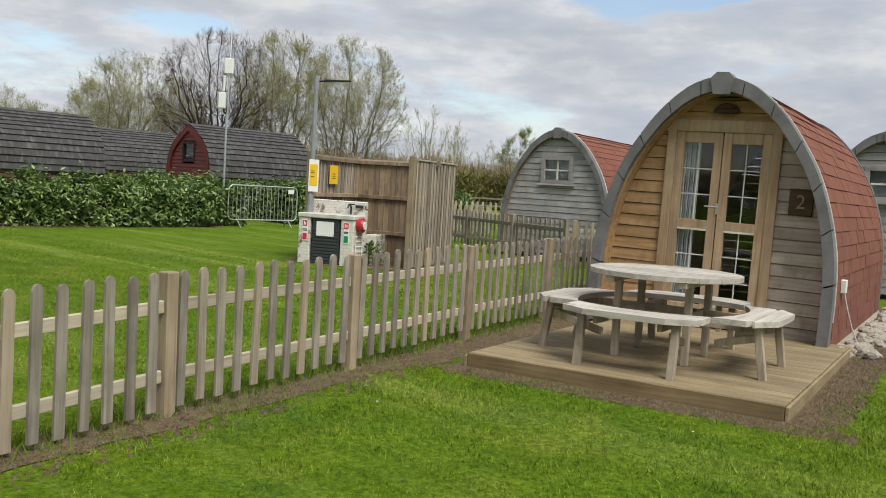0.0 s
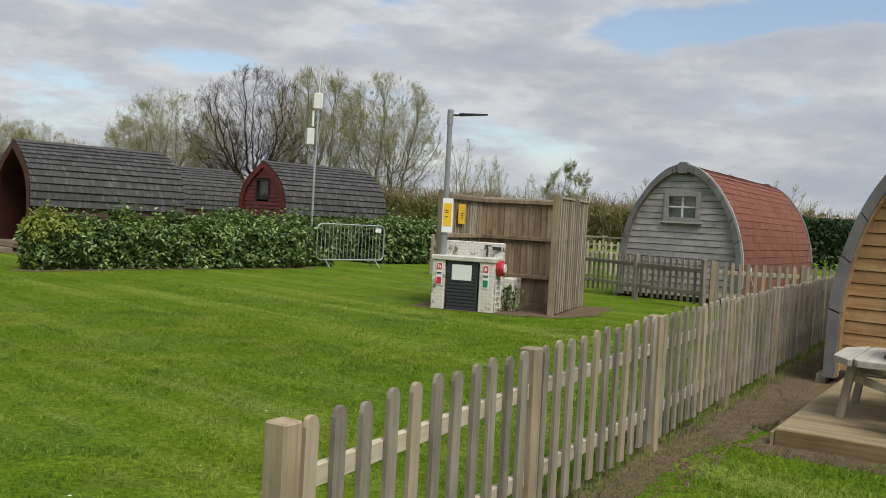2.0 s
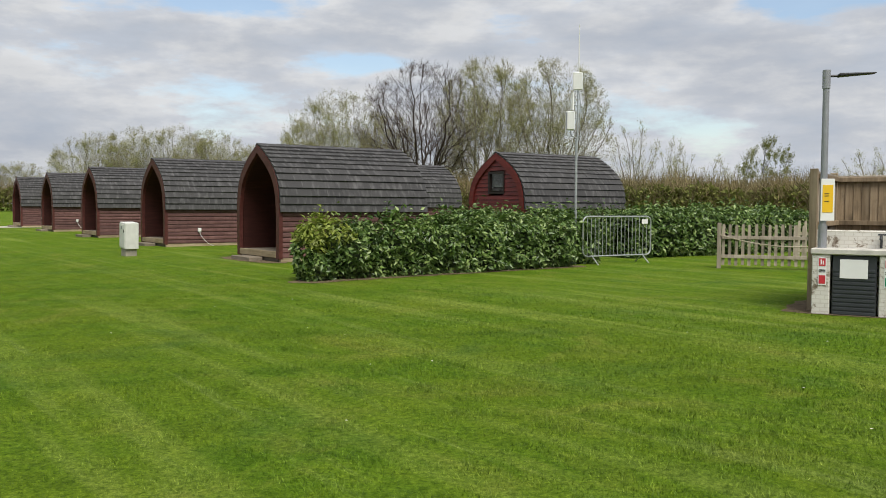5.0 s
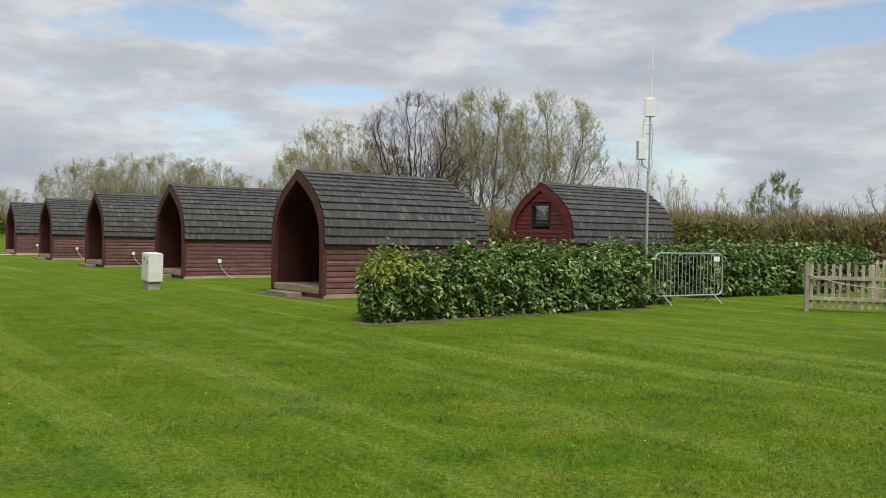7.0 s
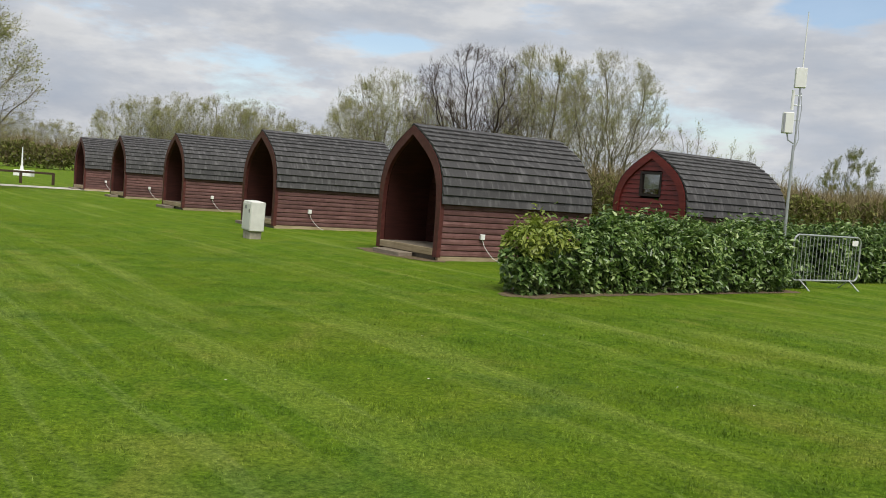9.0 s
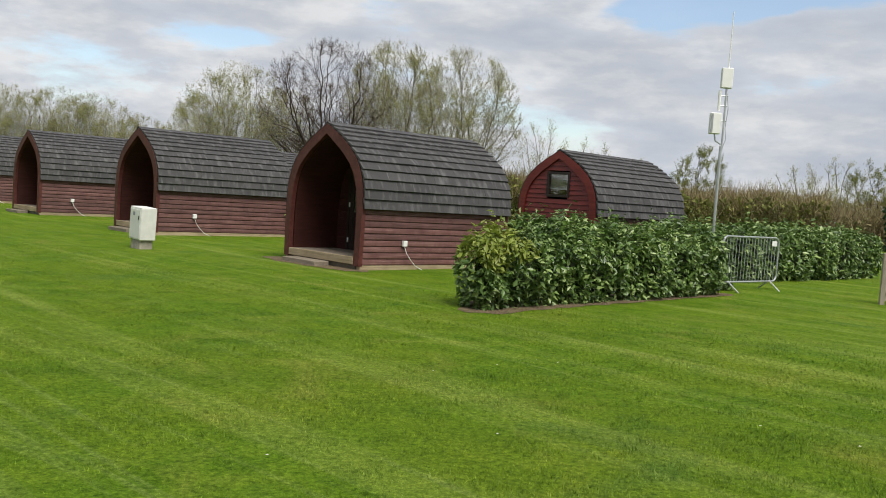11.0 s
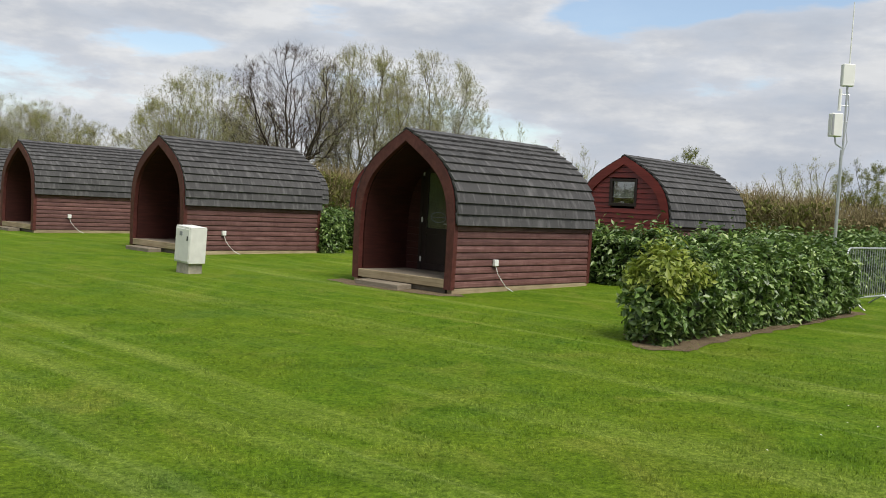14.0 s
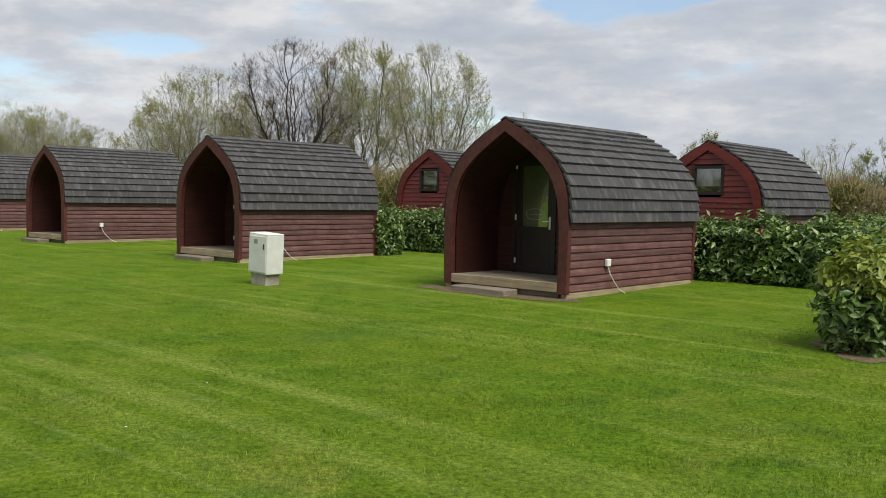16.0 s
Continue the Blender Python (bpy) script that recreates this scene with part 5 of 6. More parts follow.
for i in range(15):
    s = i / 14
    pts.append((-2.78 + fx * 3.0 * s, 23.53 + fy * 3.0 * s, 0.84 - 0.95 * s * (1 - s)))
pipe(bm, pts, 0.012, 6)
tagged(part("rope", bm, "rail", None), "pale rope sagging along the short fence", "rope")

# ---------------------------------------------------------------- hedges


def leaf_cloud(centres, normals, size, rng, up=0.35, aspect=0.45, fold=0.25, spread=False):
    """Folded four-cornered leaves about the given places. Returns vertices and triangles."""
    n = len(centres)
    d = normals + rng.normal(0, 0.55, (n, 3))
    d[:, 2] += up
    d /= np.linalg.norm(d, axis=1)[:, None] + 1e-9
    side = np.cross(d, rng.normal(0, 1, (n, 3)))
    side /= np.linalg.norm(side, axis=1)[:, None] + 1e-9
    nrm = np.cross(side, d)
    if spread:
        # blades held out flat towards the light, tips hanging outwards
        nrm = normals * 0.55 + rng.normal(0, 0.50, (n, 3))
        nrm[:, 2] += 0.55
        nrm /= np.linalg.norm(nrm, axis=1)[:, None] + 1e-9
        d = normals * 0.5 + rng.normal(0, 0.7, (n, 3))
        d -= nrm * (d * nrm).sum(1)[:, None]
        d /= np.linalg.norm(d, axis=1)[:, None] + 1e-9
        side = np.cross(nrm, d)
    ln = size * rng.uniform(0.65, 1.25, n)[:, None]
    base = centres - d * ln * 0.35
    tip = centres + d * ln * 0.65 - nrm * ln * 0.12
    mid = centres + d * ln * 0.05
    a = mid + side * ln * aspect * 0.5 + nrm * ln * fold * 0.4
    b = mid - side * ln * aspect * 0.5 + nrm * ln * fold * 0.4
    verts = np.stack([base, a, tip, b], 1).reshape(-1, 3)
    i = np.arange(n)[:, None] * 4
    tris = np.concatenate([i + np.array([[0, 1, 2]]), i + np.array([[0, 2, 3]])], 1).reshape(-1, 3)
    return verts, tris


def hedge(p, q, width, height, label, density=520, size=0.105, seed=1, z0=0.03, lump=0.10, young=False):
    """A clipped laurel hedge whose front face runs from p to q; it lies to the left of that line."""
    rng = np.random.default_rng(seed)
    p, q = np.array(p, float), np.array(q, float)
    L = np.linalg.norm(q - p)
    ang = math.degrees(math.atan2(q[1] - p[1], q[0] - p[0]))
    h = thing("laurel_hedge", pose(p[0], p[1], z0, 0, 0, ang), label, "hedge", "laurel hedges")
    faces = [(L * height, "f"), (L * height, "b"), (L * width, "t"), (width * height, "l"), (width * height, "r")]
    C, N = [], []
    for area, k in faces:
        n = int(area * density * (0.5 if k == "b" else 1.0))
        u, v = rng.random(n), rng.random(n) ** 0.9
        if k == "f":
            c, m = np.stack([u * L, 0 * u, v * height], 1), (0, -1, 0)
        elif k == "b":
            c, m = np.stack([u * L, 0 * u + width, v * height], 1), (0, 1, 0)
        elif k == "t":
            c, m = np.stack([u * L, v * width, 0 * u + height], 1), (0, 0, 1)
        elif k == "l":
            c, m = np.stack([0 * u, u * width, v * height], 1), (-1, 0, 0)
        else:
            c, m = np.stack([0 * u + L, u * width, v * height], 1), (1, 0, 0)
        C.append(c)
        N.append(np.tile(m, (n, 1)).astype(float))
    C, N = np.concatenate(C), np.concatenate(N)
    # rounded shoulders and lumps
    bulge = np.array([noise.noise((c[0] * 1.5, c[1] * 1.5, c[2] * 1.7 + seed)) + 0.6 * noise.noise((c[0] * 4.2, c[1] * 4.2, c[2] * 4.2 + seed)) for c in C])
    foot = np.clip(0.28 - C[:, 2], 0, 0.28) * 0.55
    C += N * (bulge * lump - foot)[:, None] + N * rng.normal(-0.03, 0.045, len(C))[:, None]
    e = np.clip((C[:, 2] - (height - 0.18)) / 0.18, 0, 1)
    inset = 0.09 * e ** 2
    C[:, 1] += np.where(C[:, 1] < width / 2, inset, -inset)
    C[:, 0] += np.where(C[:, 0] < L / 2, inset, -inset)
    top = N[:, 2] > 0.5
    C[top, 2] += rng.exponential(0.05, top.sum()) * (1 + 0.8 * bulge[top])
    v, f = leaf_cloud(C, N, size, rng, aspect=0.46, fold=0.22, spread=True)
    if young:
        pick = (C[:, 0] < 0.75 + 0.5 * bulge) & (C[:, 2] > height - 0.40 + 0.3 * bulge)
        tri_pick = np.repeat(pick, 2)
        mesh_of("leaves", v, f[~tri_pick], "laurel", h)["kind"] = "stuff"
        mesh_of("young_leaves", v, f[tri_pick], "laurelyoung", h)["kind"] = "stuff"
    else:
        mesh_of("leaves", v, f, "laurel", h)["kind"] = "stuff"
    # solid dark core whose colour makes the gaps between leaves look shaded
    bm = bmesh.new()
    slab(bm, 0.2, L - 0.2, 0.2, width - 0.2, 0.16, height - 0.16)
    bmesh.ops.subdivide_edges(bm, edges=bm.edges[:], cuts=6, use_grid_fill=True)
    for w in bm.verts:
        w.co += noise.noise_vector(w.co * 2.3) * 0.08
    part("inner_growth", bm, "laurelcore", h, "dark lump with the hedge's inner shade in its colour")
    bm = bmesh.new()
    rnd = random.Random(seed)
    for i in range(int(L / 0.35)):
        x, y = rnd.uniform(0.1, L - 0.1), rnd.uniform(0.15, width - 0.15)
        rod(bm, (x, y, -0.05), (x + rnd.uniform(-0.12, 0.12), y + rnd.uniform(-0.1, 0.1), 0.5), 0.016, 0.010, 5)
    st = part("stem_growth", bm, "bark", h, "brown woody stems")
    st["kind"] = "stuff"
    return h


hedge((-10.50, 18.48), (-5.95, 23.35), 0.66, 1.06, "clipped glossy green laurel hedge with young yellowish shoots", 760, 0.128, 3, 0.0, 0.22, True)
hedge((-10.25, 27.5), (-6.15, 23.75), 1.1, 1.12, "clipped dark green laurel hedge behind the pod", 420, 0.155, 4, 0.03, 0.18)
hedge((-4.55, 26.65), (0.9, 32.3), 1.2, 1.22, "clipped dark green laurel hedge beyond the barrier", 360, 0.155, 5, 0.06, 0.18)
hedge((-6.4, 27.2), (-3.2, 30.4), 1.1, 1.18, "clipped laurel hedge seen through the barrier", 280, 0.12, 6, 0.06)
hedge((-16.35, 32.7), (-15.75, 33.2), 0.75, 1.20, "small laurel bush at the pod corner", 520, 0.12, 8, 0.0, 0.14)
hedge((-17.6, 36.3), (-12.6, 32.2), 1.1, 1.12, "clipped laurel hedge between the pods", 320, 0.12, 9, 0.06)
soil_patch("soil_bed", [(-10.90, 18.50), (-10.74, 18.24), (-10.38, 18.24), (-9.72, 19.02), (-8.50, 20.42), (-7.10, 21.94), (-5.82, 23.25), (-5.6, 23.6), (-6.3, 23.9), (-10.8, 19.5)], "bare soil under the laurel hedge")
soil_patch("soil_step", [(-14.9, 24.5), (-14.2, 23.75), (-13.2, 23.1), (-12.7, 23.2), (-12.9, 23.6), (-14.4, 25.0), (-15.1, 25.5), (-15.4, 25.2)], "worn soil before the pod step")

# ---------------------------------------------------------------- trees


def grow(seed, height, width, base=0.2, limbs=7, spread=100, sweep=0.6, counts=(7, 6, 5), ratio=0.55, lift=0.05, curl=0.10, wind=0.0, stems=1, stout=0.022):
    """Limbs of a tree as (a, b, ra, rb, level) and the ends of its smallest branches: each limb curves, tapers and throws side limbs inside a domed crown."""
    rnd = random.Random(seed)
    mid, up, half = height * (0.5 + base * 0.35), height * (0.5 - base * 0.35), width / 2
    segs, ends = [], []
    off = Vector((seed * 3.7, 1.3, 0))

    def room(p, d):
        """Way from p along d to the uneven edge of the crown."""
        q, e = Vector((p.x / half, p.y / half, (p.z - mid) / up)), Vector((d.x / half, d.y / half, d.z / up))
        a, b, c = e.dot(e), q.dot(e), q.dot(q) - 1
        far = (-b + math.sqrt(max(b * b - a * c, 0.0))) / a if c < 0 else 0.0
        return far * (0.95 + 0.12 * noise.noise(d * 2.2 + off))

    def turned(d, angle, spin):
        side = d.orthogonal().normalized()
        side.rotate(Quaternion(d, spin))
        out = d.copy()
        out.rotate(Quaternion(side, angle))
        return out

    heart = Vector((0, 0, height * 0.30))

    def shoot(p, d, length, r, level, aim=None):
        if length < 0.25:
            ends.append((p, d))
            return
        n = max(2, int(length / (0.9 if level < 2 else 0.6)))
        step = length / n
        bend = turned(d, math.pi / 2, rnd.uniform(0, math.tau)) * curl * rnd.uniform(0.3, 1.0)
        path = [(p, d, r)]
        for i in range(n):
            jit = Vector((rnd.gauss(0, 0.05), rnd.gauss(0, 0.05), rnd.gauss(0, 0.05)))
            d = (d + (bend + jit + Vector((wind, 0, lift * (0.25 if level == 1 and i < 0.6 * n else 1.0)))) * min(step, 1.0)).normalized()
            q = p + d * step
            if aim:
                # the limb leaves the trunk low and bends up towards its place in the dome
                f = (i + 1) / n
                q = path[0][0] * (1 - f) ** 2 + (path[0][0] + aim[0]) * 2 * f * (1 - f) + aim[1] * f * f + jit * 2.2
                d = (q - p).normalized()
            rr = r * (1 - 0.72 * (i + 1) / n)
            segs.append((p, q, path[-1][2], rr, level))
            p = q
            path.append((p, d, rr))
        if level > len(counts):
            ends.append((p, d))
            return
        kids = counts[level - 1] if level <= len(counts) else 0
        spin = rnd.uniform(0, math.tau)
        for c in range(kids):
            f = 0.22 + 0.76 * (c + rnd.random() * 0.8) / kids
            a, da, ra = path[min(int(f * n), n)]
            spin += 2.4 + rnd.uniform(-0.5, 0.5)
            e = turned(da, radians(rnd.uniform(34, 68)), spin)
            e = (e + (a - heart).normalized() * 0.22 + Vector((wind * 8, 0, 0.10))).normalized()
            shoot(a, e, min(length * ratio * rnd.uniform(0.7, 1.25) * (1.15 - 0.45 * f), room(a, e)), max(ra * rnd.uniform(0.45, 0.65), 0.006), level + 1)
        for c in range(2):
            e = turned(d, radians(rnd.uniform(8, 26)), rnd.uniform(0, math.tau))
            shoot(p, e, min(length * 0.34 * rnd.uniform(0.7, 1.2), room(p, e)), path[-1][2], level + 1)

    for k in range(stems):
        foot = Vector((0, 0, 0)) if stems == 1 else Vector(((k - 0.5) * 0.2 * width, rnd.uniform(-0.1, 0.1) * width, 0))
        girth = height * stout / stems ** 0.4
        d, p, r = Vector((rnd.gauss(0, 0.05), rnd.gauss(0, 0.05), 1)).normalized(), foot, girth
        steps = 5
        trunk = [p]
        for i in range(steps):
            q = p + d * height * base * rnd.uniform(0.9, 1.1) / steps
            segs.append((p, q, r * (1 - 0.06 * i), r * (1 - 0.06 * (i + 1)), 0))
            p = q
            trunk.append(p)
            d = (d + Vector((rnd.gauss(0, 0.06), rnd.gauss(0, 0.06), 0))).normalized()
        r *= 0.7
        spin = rnd.uniform(0, math.tau)
        for c in range(limbs):
            spin += 2.4 + rnd.uniform(-0.25, 0.25)
            cosine = 1.0 - (1.0 - math.cos(radians(spread))) * (c + 0.35) / limbs
            flat = math.sqrt(max(1 - cosine ** 2, 0.0))
            goal = Vector((math.cos(spin) * flat * half, math.sin(spin) * flat * half, mid + cosine * up)) * rnd.uniform(0.84, 0.94)
            goal.x += foot.x * 0.6
            start = trunk[-1].lerp(trunk[-3], rnd.random() * c / limbs)
            reach = (goal - start).length
            early = Vector((goal.x - start.x, goal.y - start.y, 0)) * sweep + Vector((0, 0, reach * 0.22))
            shoot(start, early.normalized(), reach, r * rnd.uniform(0.45, 0.75), 1, (early, goal))
    return segs, ends


def tubes(segs):
    """All limbs as triangular or five-sided tapered tubes in one pair of arrays."""
    vs, fs, o = [], [], 0
    for a, b, ra, rb, level in segs:
        n = 6 if ra > 0.12 else 3
        d = (b - a).normalized()
        u = d.orthogonal().normalized()
        w = d.cross(u)
        for c, r in ((a, ra), (b, rb)):
            for i in range(n):
                t = math.tau * i / n
                vs.append(c + (u * math.cos(t) + w * math.sin(t)) * r)
        for i in range(n):
            j = (i + 1) % n
            fs.append((o + i, o + j, o + n + j, o + n + i))
        o += 2 * n
    return vs, fs


def tree(label, seed, height, width, leaves=0, leaf="springleaf", bark="bark", twig="bark", leaf_size=0.14, sprays=6, spray_len=0.9, drift=(0.0, 0.0, 0.5), thin=0.0003, **shape):
    t = thing("tree", pose(0, 0, 0), label, "tree", "spring trees round the site")
    segs, ends = grow(seed, height, width, **shape)
    mesh_of("trunk", *tubes([s for s in segs if s[4] < 2]), bark, t)
    mesh_of("branch_work", *tubes([s for s in segs if s[4] >= 2]), bark, t)["kind"] = "stuff"
    rng = np.random.default_rng(seed)
    # sprays of thin twigs on the smallest branches
    fine = [(s[1], (s[1] - s[0]).normalized()) for s in segs if s[4] >= 3] + ends
    tp, td = np.array([p for p, d in fine]), np.array([d for p, d in fine])
    base_p = np.repeat(tp, sprays, 0)
    rad = tp - np.array([0, 0, height * 0.3])
    rad /= np.linalg.norm(rad, axis=1)[:, None] + 1e-6
    dv = np.repeat(td + 0.25 * rad, sprays, 0) + rng.normal(0, 0.48, (len(tp) * sprays, 3)) * 1.25 + np.array(drift)
    dv /= np.linalg.norm(dv, axis=1)[:, None]
    ln = rng.uniform(0.35, 1.15, (len(base_p), 1)) * spray_len
    sd = np.cross(dv, rng.normal(0, 1, dv.shape))
    sd /= np.linalg.norm(sd, axis=1)[:, None]
    w = thin * height
    v = np.stack([base_p - sd * w, base_p + sd * w, base_p + dv * ln], 1).reshape(-1, 3)
    mesh_of("twig_sprays", v, np.arange(len(v)).reshape(-1, 3), twig, t)["kind"] = "stuff"
    if leaves:
        # young leaf gathers on some sprays and misses others
        full_on = np.array([noise.noise((p[0] * 8 / height + seed, p[1] * 8 / height, p[2] * 8 / height)) for p in tp])
        weight = np.repeat(np.clip(full_on + 0.25, 0.03, 1.0) * np.clip(2.2 * tp[:, 2] / height - 0.6, 0.08, 1.0), sprays)
        pick = rng.choice(len(base_p), leaves, p=weight / weight.sum())
        c = base_p[pick] + dv[pick] * ln[pick] * rng.uniform(0.2, 1.1, (leaves, 1)) + rng.normal(0, 0.07, (leaves, 3))
        v, f = leaf_cloud(c, rng.normal(0, 1, (leaves, 3)), leaf_size, rng, 0.1, 0.6)
        mesh_of("crown", v, f, leaf, t)["kind"] = "stuff"
    return t


def plant(kind, x, y, wide, tall, turn, label=None):
    """Sets a grown tree, or a copy of it, in its place."""
    m = pose(x, y, ground_z(x, y) - 0.1, 0, 0, turn) @ Matrix.Diagonal((wide, wide, tall, 1))
    if kind["free"]:
        kind["tree"].matrix_basis, kind["free"] = m, False
        ob = kind["tree"]
    else:
        ob = copy_thing(kind["first"], pose(0, 0, 0))
        ob.matrix_basis = m
    kind["first"] = ob
    if label:
        tagged(ob, label)
    return ob


def stock(*args, **kw):
    t = tree(*args, **kw)
    return {"tree": t, "first": t, "free": True}


oak = stock("tall bare oak with dark spreading limbs", 3, 20.0, 18.5, twig="oaktwig", sprays=4, spray_len=0.9, drift=(0, 0, 0.35), thin=0.00026, base=0.22, limbs=13, spread=105, sweep=0.7, counts=(7, 6, 3), ratio=0.50, lift=0.03, curl=0.13, stout=0.026)
willow = stock("tall willow coming into pale spring leaf", 5, 20.0, 13.0, 20000, "springleaf", "greybark", "paletwig", 0.13, 3, 1.0, (-0.3, 0, 0.45), base=0.10, limbs=8, spread=85, sweep=0.35, counts=(7, 5, 3), ratio=0.46, lift=0.05, curl=0.08, wind=-0.02, stems=2)
willow2 = stock("tall willow coming into pale spring leaf", 8, 20.0, 16.0, 19000, "springleaf", "greybark", "paletwig", 0.13, 3, 1.0, (-0.2, 0, 0.4), base=0.10, limbs=9, spread=95, sweep=0.45, counts=(7, 5, 3), ratio=0.46, lift=0.04, curl=0.10, stems=2)
roundtree = stock("rounded tree with thin pale spring leaf", 11, 14.0, 14.0, 16000, "springleaf", "greybark", "paletwig", 0.12, 3, 0.8, (-0.2, 0, 0.35), base=0.08, limbs=9, spread=98, sweep=0.5, counts=(7, 5, 3), ratio=0.48, lift=0.04, curl=0.10, stems=2)
smalltree = stock("small thin tree in young leaf", 14, 8.0, 5.5, 2600, "springleaf", "greybark", "paletwig", 0.09, 4, 0.6, base=0.14, limbs=9, spread=95, sweep=0.4, counts=(6, 4), ratio=0.42, lift=0.06)
thorn = stock("bushy green hawthorn tree", 15, 6.5, 5.0, 12000, "bushleaf", "bark", "bark", 0.085, 4, 0.5, base=0.10, limbs=9, spread=105, counts=(6, 4), ratio=0.45, lift=0.05)
plant(oak, -31.0, 121, 1.0, 1.03, 20)
plant(willow, -22.6, 122, 1.0, 1.06, 0)
plant(willow2, -14.2, 127, 1.0, 1.06, 10)
plant(willow2, -37.4, 127, 0.55, 0.72, 250)
plant(roundtree, -42.4, 119, 1.05, 1.18, 0)
plant(roundtree, -47.5, 123, 0.70, 0.92, 130)
for i, (x, y, h) in enumerate(((-77.0, 117, 11.2), (-72.5, 120, 12.2), (-67.5, 123, 12.5), (-62.5, 124, 12.0), (-58.5, 127, 10.0))):
    plant(roundtree, x, y, 0.86, h / 14, 70 * i + 30)
plant(smalltree, -89.7, 131, 1.3, 1.15, 0, "small bare tree far across the field")
plant(smalltree, -3.3, 125, 1.35, 1.55, 90, "slender pale tree above the scrub")
plant(smalltree, 1.1, 114, 0.62, 1.2, 30, "thin upright poplar in young leaf")
plant(smalltree, 0.5, 92, 0.6, 0.95, 200, "thin upright poplar in young leaf")
plant(thorn, 6.4, 78, 0.9, 1.06, 0)
plant(smalltree, 4.5, 94, 0.85, 0.8, 10, "thin scrubby tree above the hedgerow")
plant(smalltree, 12.8, 74, 0.9, 0.72, 140, "scrubby tree with thin twigs")
plant(smalltree, 19.0, 83, 1.05, 0.88, 220, "scrubby tree with thin twigs")
plant(thorn, 17.4, 72, 0.9, 0.95, 100)
plant(smalltree, 24.0, 76, 0.95, 0.75, 300, "scrubby tree with thin twigs")
plant(roundtree, -43.5, 40.2, 0.95, 0.74, 200, "large spreading tree with thin spring leaf")
for i, (x, y, h) in enumerate(((-113, 139, 9.2), (-108, 143, 8.6), (-118, 135, 8.4))):
    plant(roundtree, x, y, 0.8, h / 14, 50 * i, "distant bare tree along the hedgerow")

# ---------------------------------------------------------------- scrub, far hedges and woods


def thicket(name, a, b, depth, height, label, n, size, leaf, seed, twiggy=0, ragged=0.35, twig="brownleaf"):
    """A wild hedge line as a deep cloud of small leaves and twigs with a ragged top."""
    rng = np.random.default_rng(seed)
    a, b = np.array(a, float), np.array(b, float)
    L = np.linalg.norm(b - a)
    d = (b - a) / L
    h = thing(name, pose(a[0], a[1], 0.0, 0, 0, math.degrees(math.atan2(d[1], d[0]))), label, "hedgerow")
    h["kind"] = "stuff"

    def cloud(m):
        u, w = rng.random(m) * L, rng.random(m) * depth
        top = np.array([height * (1 + ragged * (noise.noise((x * 0.16, seed, y * 0.2)) + 0.5 * noise.noise((x * 0.6, seed, 3)))) for x, y in zip(u, w)])
        z = top * rng.random(m) ** 0.6
        return np.stack([u, w, z + 0.05], 1)

    c = cloud(n)
    v, f = leaf_cloud(c, rng.normal(0, 1, (n, 3)), size, rng, 0.4, 0.6)
    mesh_of("foliage", v, f, leaf, h)["kind"] = "stuff"
    if twiggy:
        c = cloud(twiggy)
        dv = rng.normal(0, 0.5, (twiggy, 3))
        dv[:, 2] = np.abs(dv[:, 2]) + 0.6
        dv /= np.linalg.norm(dv, axis=1)[:, None]
        sd = np.cross(dv, rng.normal(0, 1, dv.shape))
        sd /= np.linalg.norm(sd, axis=1)[:, None]
        ln = rng.uniform(0.5, 1.4, (twiggy, 1)) * size * 3.2
        v = np.stack([c - sd * size * 0.07, c + sd * size * 0.07, c + dv * ln], 1).reshape(-1, 3)
        mesh_of("twigs", v, np.arange(len(v)).reshape(-1, 3), twig, h)["kind"] = "stuff"
    return h


thicket("scrub_hedgerow", (-24, 66), (10, 60), 5.0, 2.7, "wild brown and olive scrub hedgerow", 16000, 0.34, "bushleaf", 1, 22000)
thicket("scrub_hedgerow", (9, 60), (60, 66), 5.0, 2.15, "wild brown and olive scrub hedgerow", 14000, 0.36, "brownleaf", 2, 20000)
thicket("scrub_hedgerow", (-4, 52), (2, 55), 2.5, 2.3, "green bramble thicket before the scrub", 5000, 0.28, "bushleaf", 12, 3000)
thicket("conifer_hedge", (6.8, 45.0), (24, 41), 2.0, 2.4, "clipped dark green conifer hedge", 12000, 0.26, "conifer", 3, 0, 0.08)
thicket("far_hedgerow", (-125, 118), (-80, 152), 5.0, 4.2, "distant green hedgerow across the field", 12000, 0.6, "bushleaf", 4, 8000)
thicket("far_hedgerow", (-80, 150), (-20, 165), 5.0, 4.5, "distant green hedgerow across the field", 12000, 0.6, "bushleaf", 5, 6000)
thicket("far_hedgerow", (-20, 165), (130, 150), 5.0, 5.0, "distant hazy hedgerow across the field", 12000, 0.8, "brownleaf", 6, 6000)
thicket("evergreen_bush", (14.4, 60), (16.2, 60.4), 1.6, 4.3, "dark rounded evergreen bush", 2400, 0.28, "conifer", 7, 0, 0.2)

# unseen hedgerows, added to close the horizon and be reflected in the glass
thicket("far_hedgerow", (90, -70), (-120, -60), 5.0, 5.0, "unseen hedgerow added to close the horizon", 6000, 1.1, "bushleaf", 16, 3000)
thicket("far_hedgerow", (-125, 118), (-120, -60), 5.0, 5.0, "unseen hedgerow added to close the horizon", 6000, 1.1, "bushleaf", 17, 3000)
thicket("far_hedgerow", (90, -70), (130, 150), 5.0, 5.0, "unseen hedgerow added to close the horizon", 6000, 1.1, "bushleaf", 18, 3000)

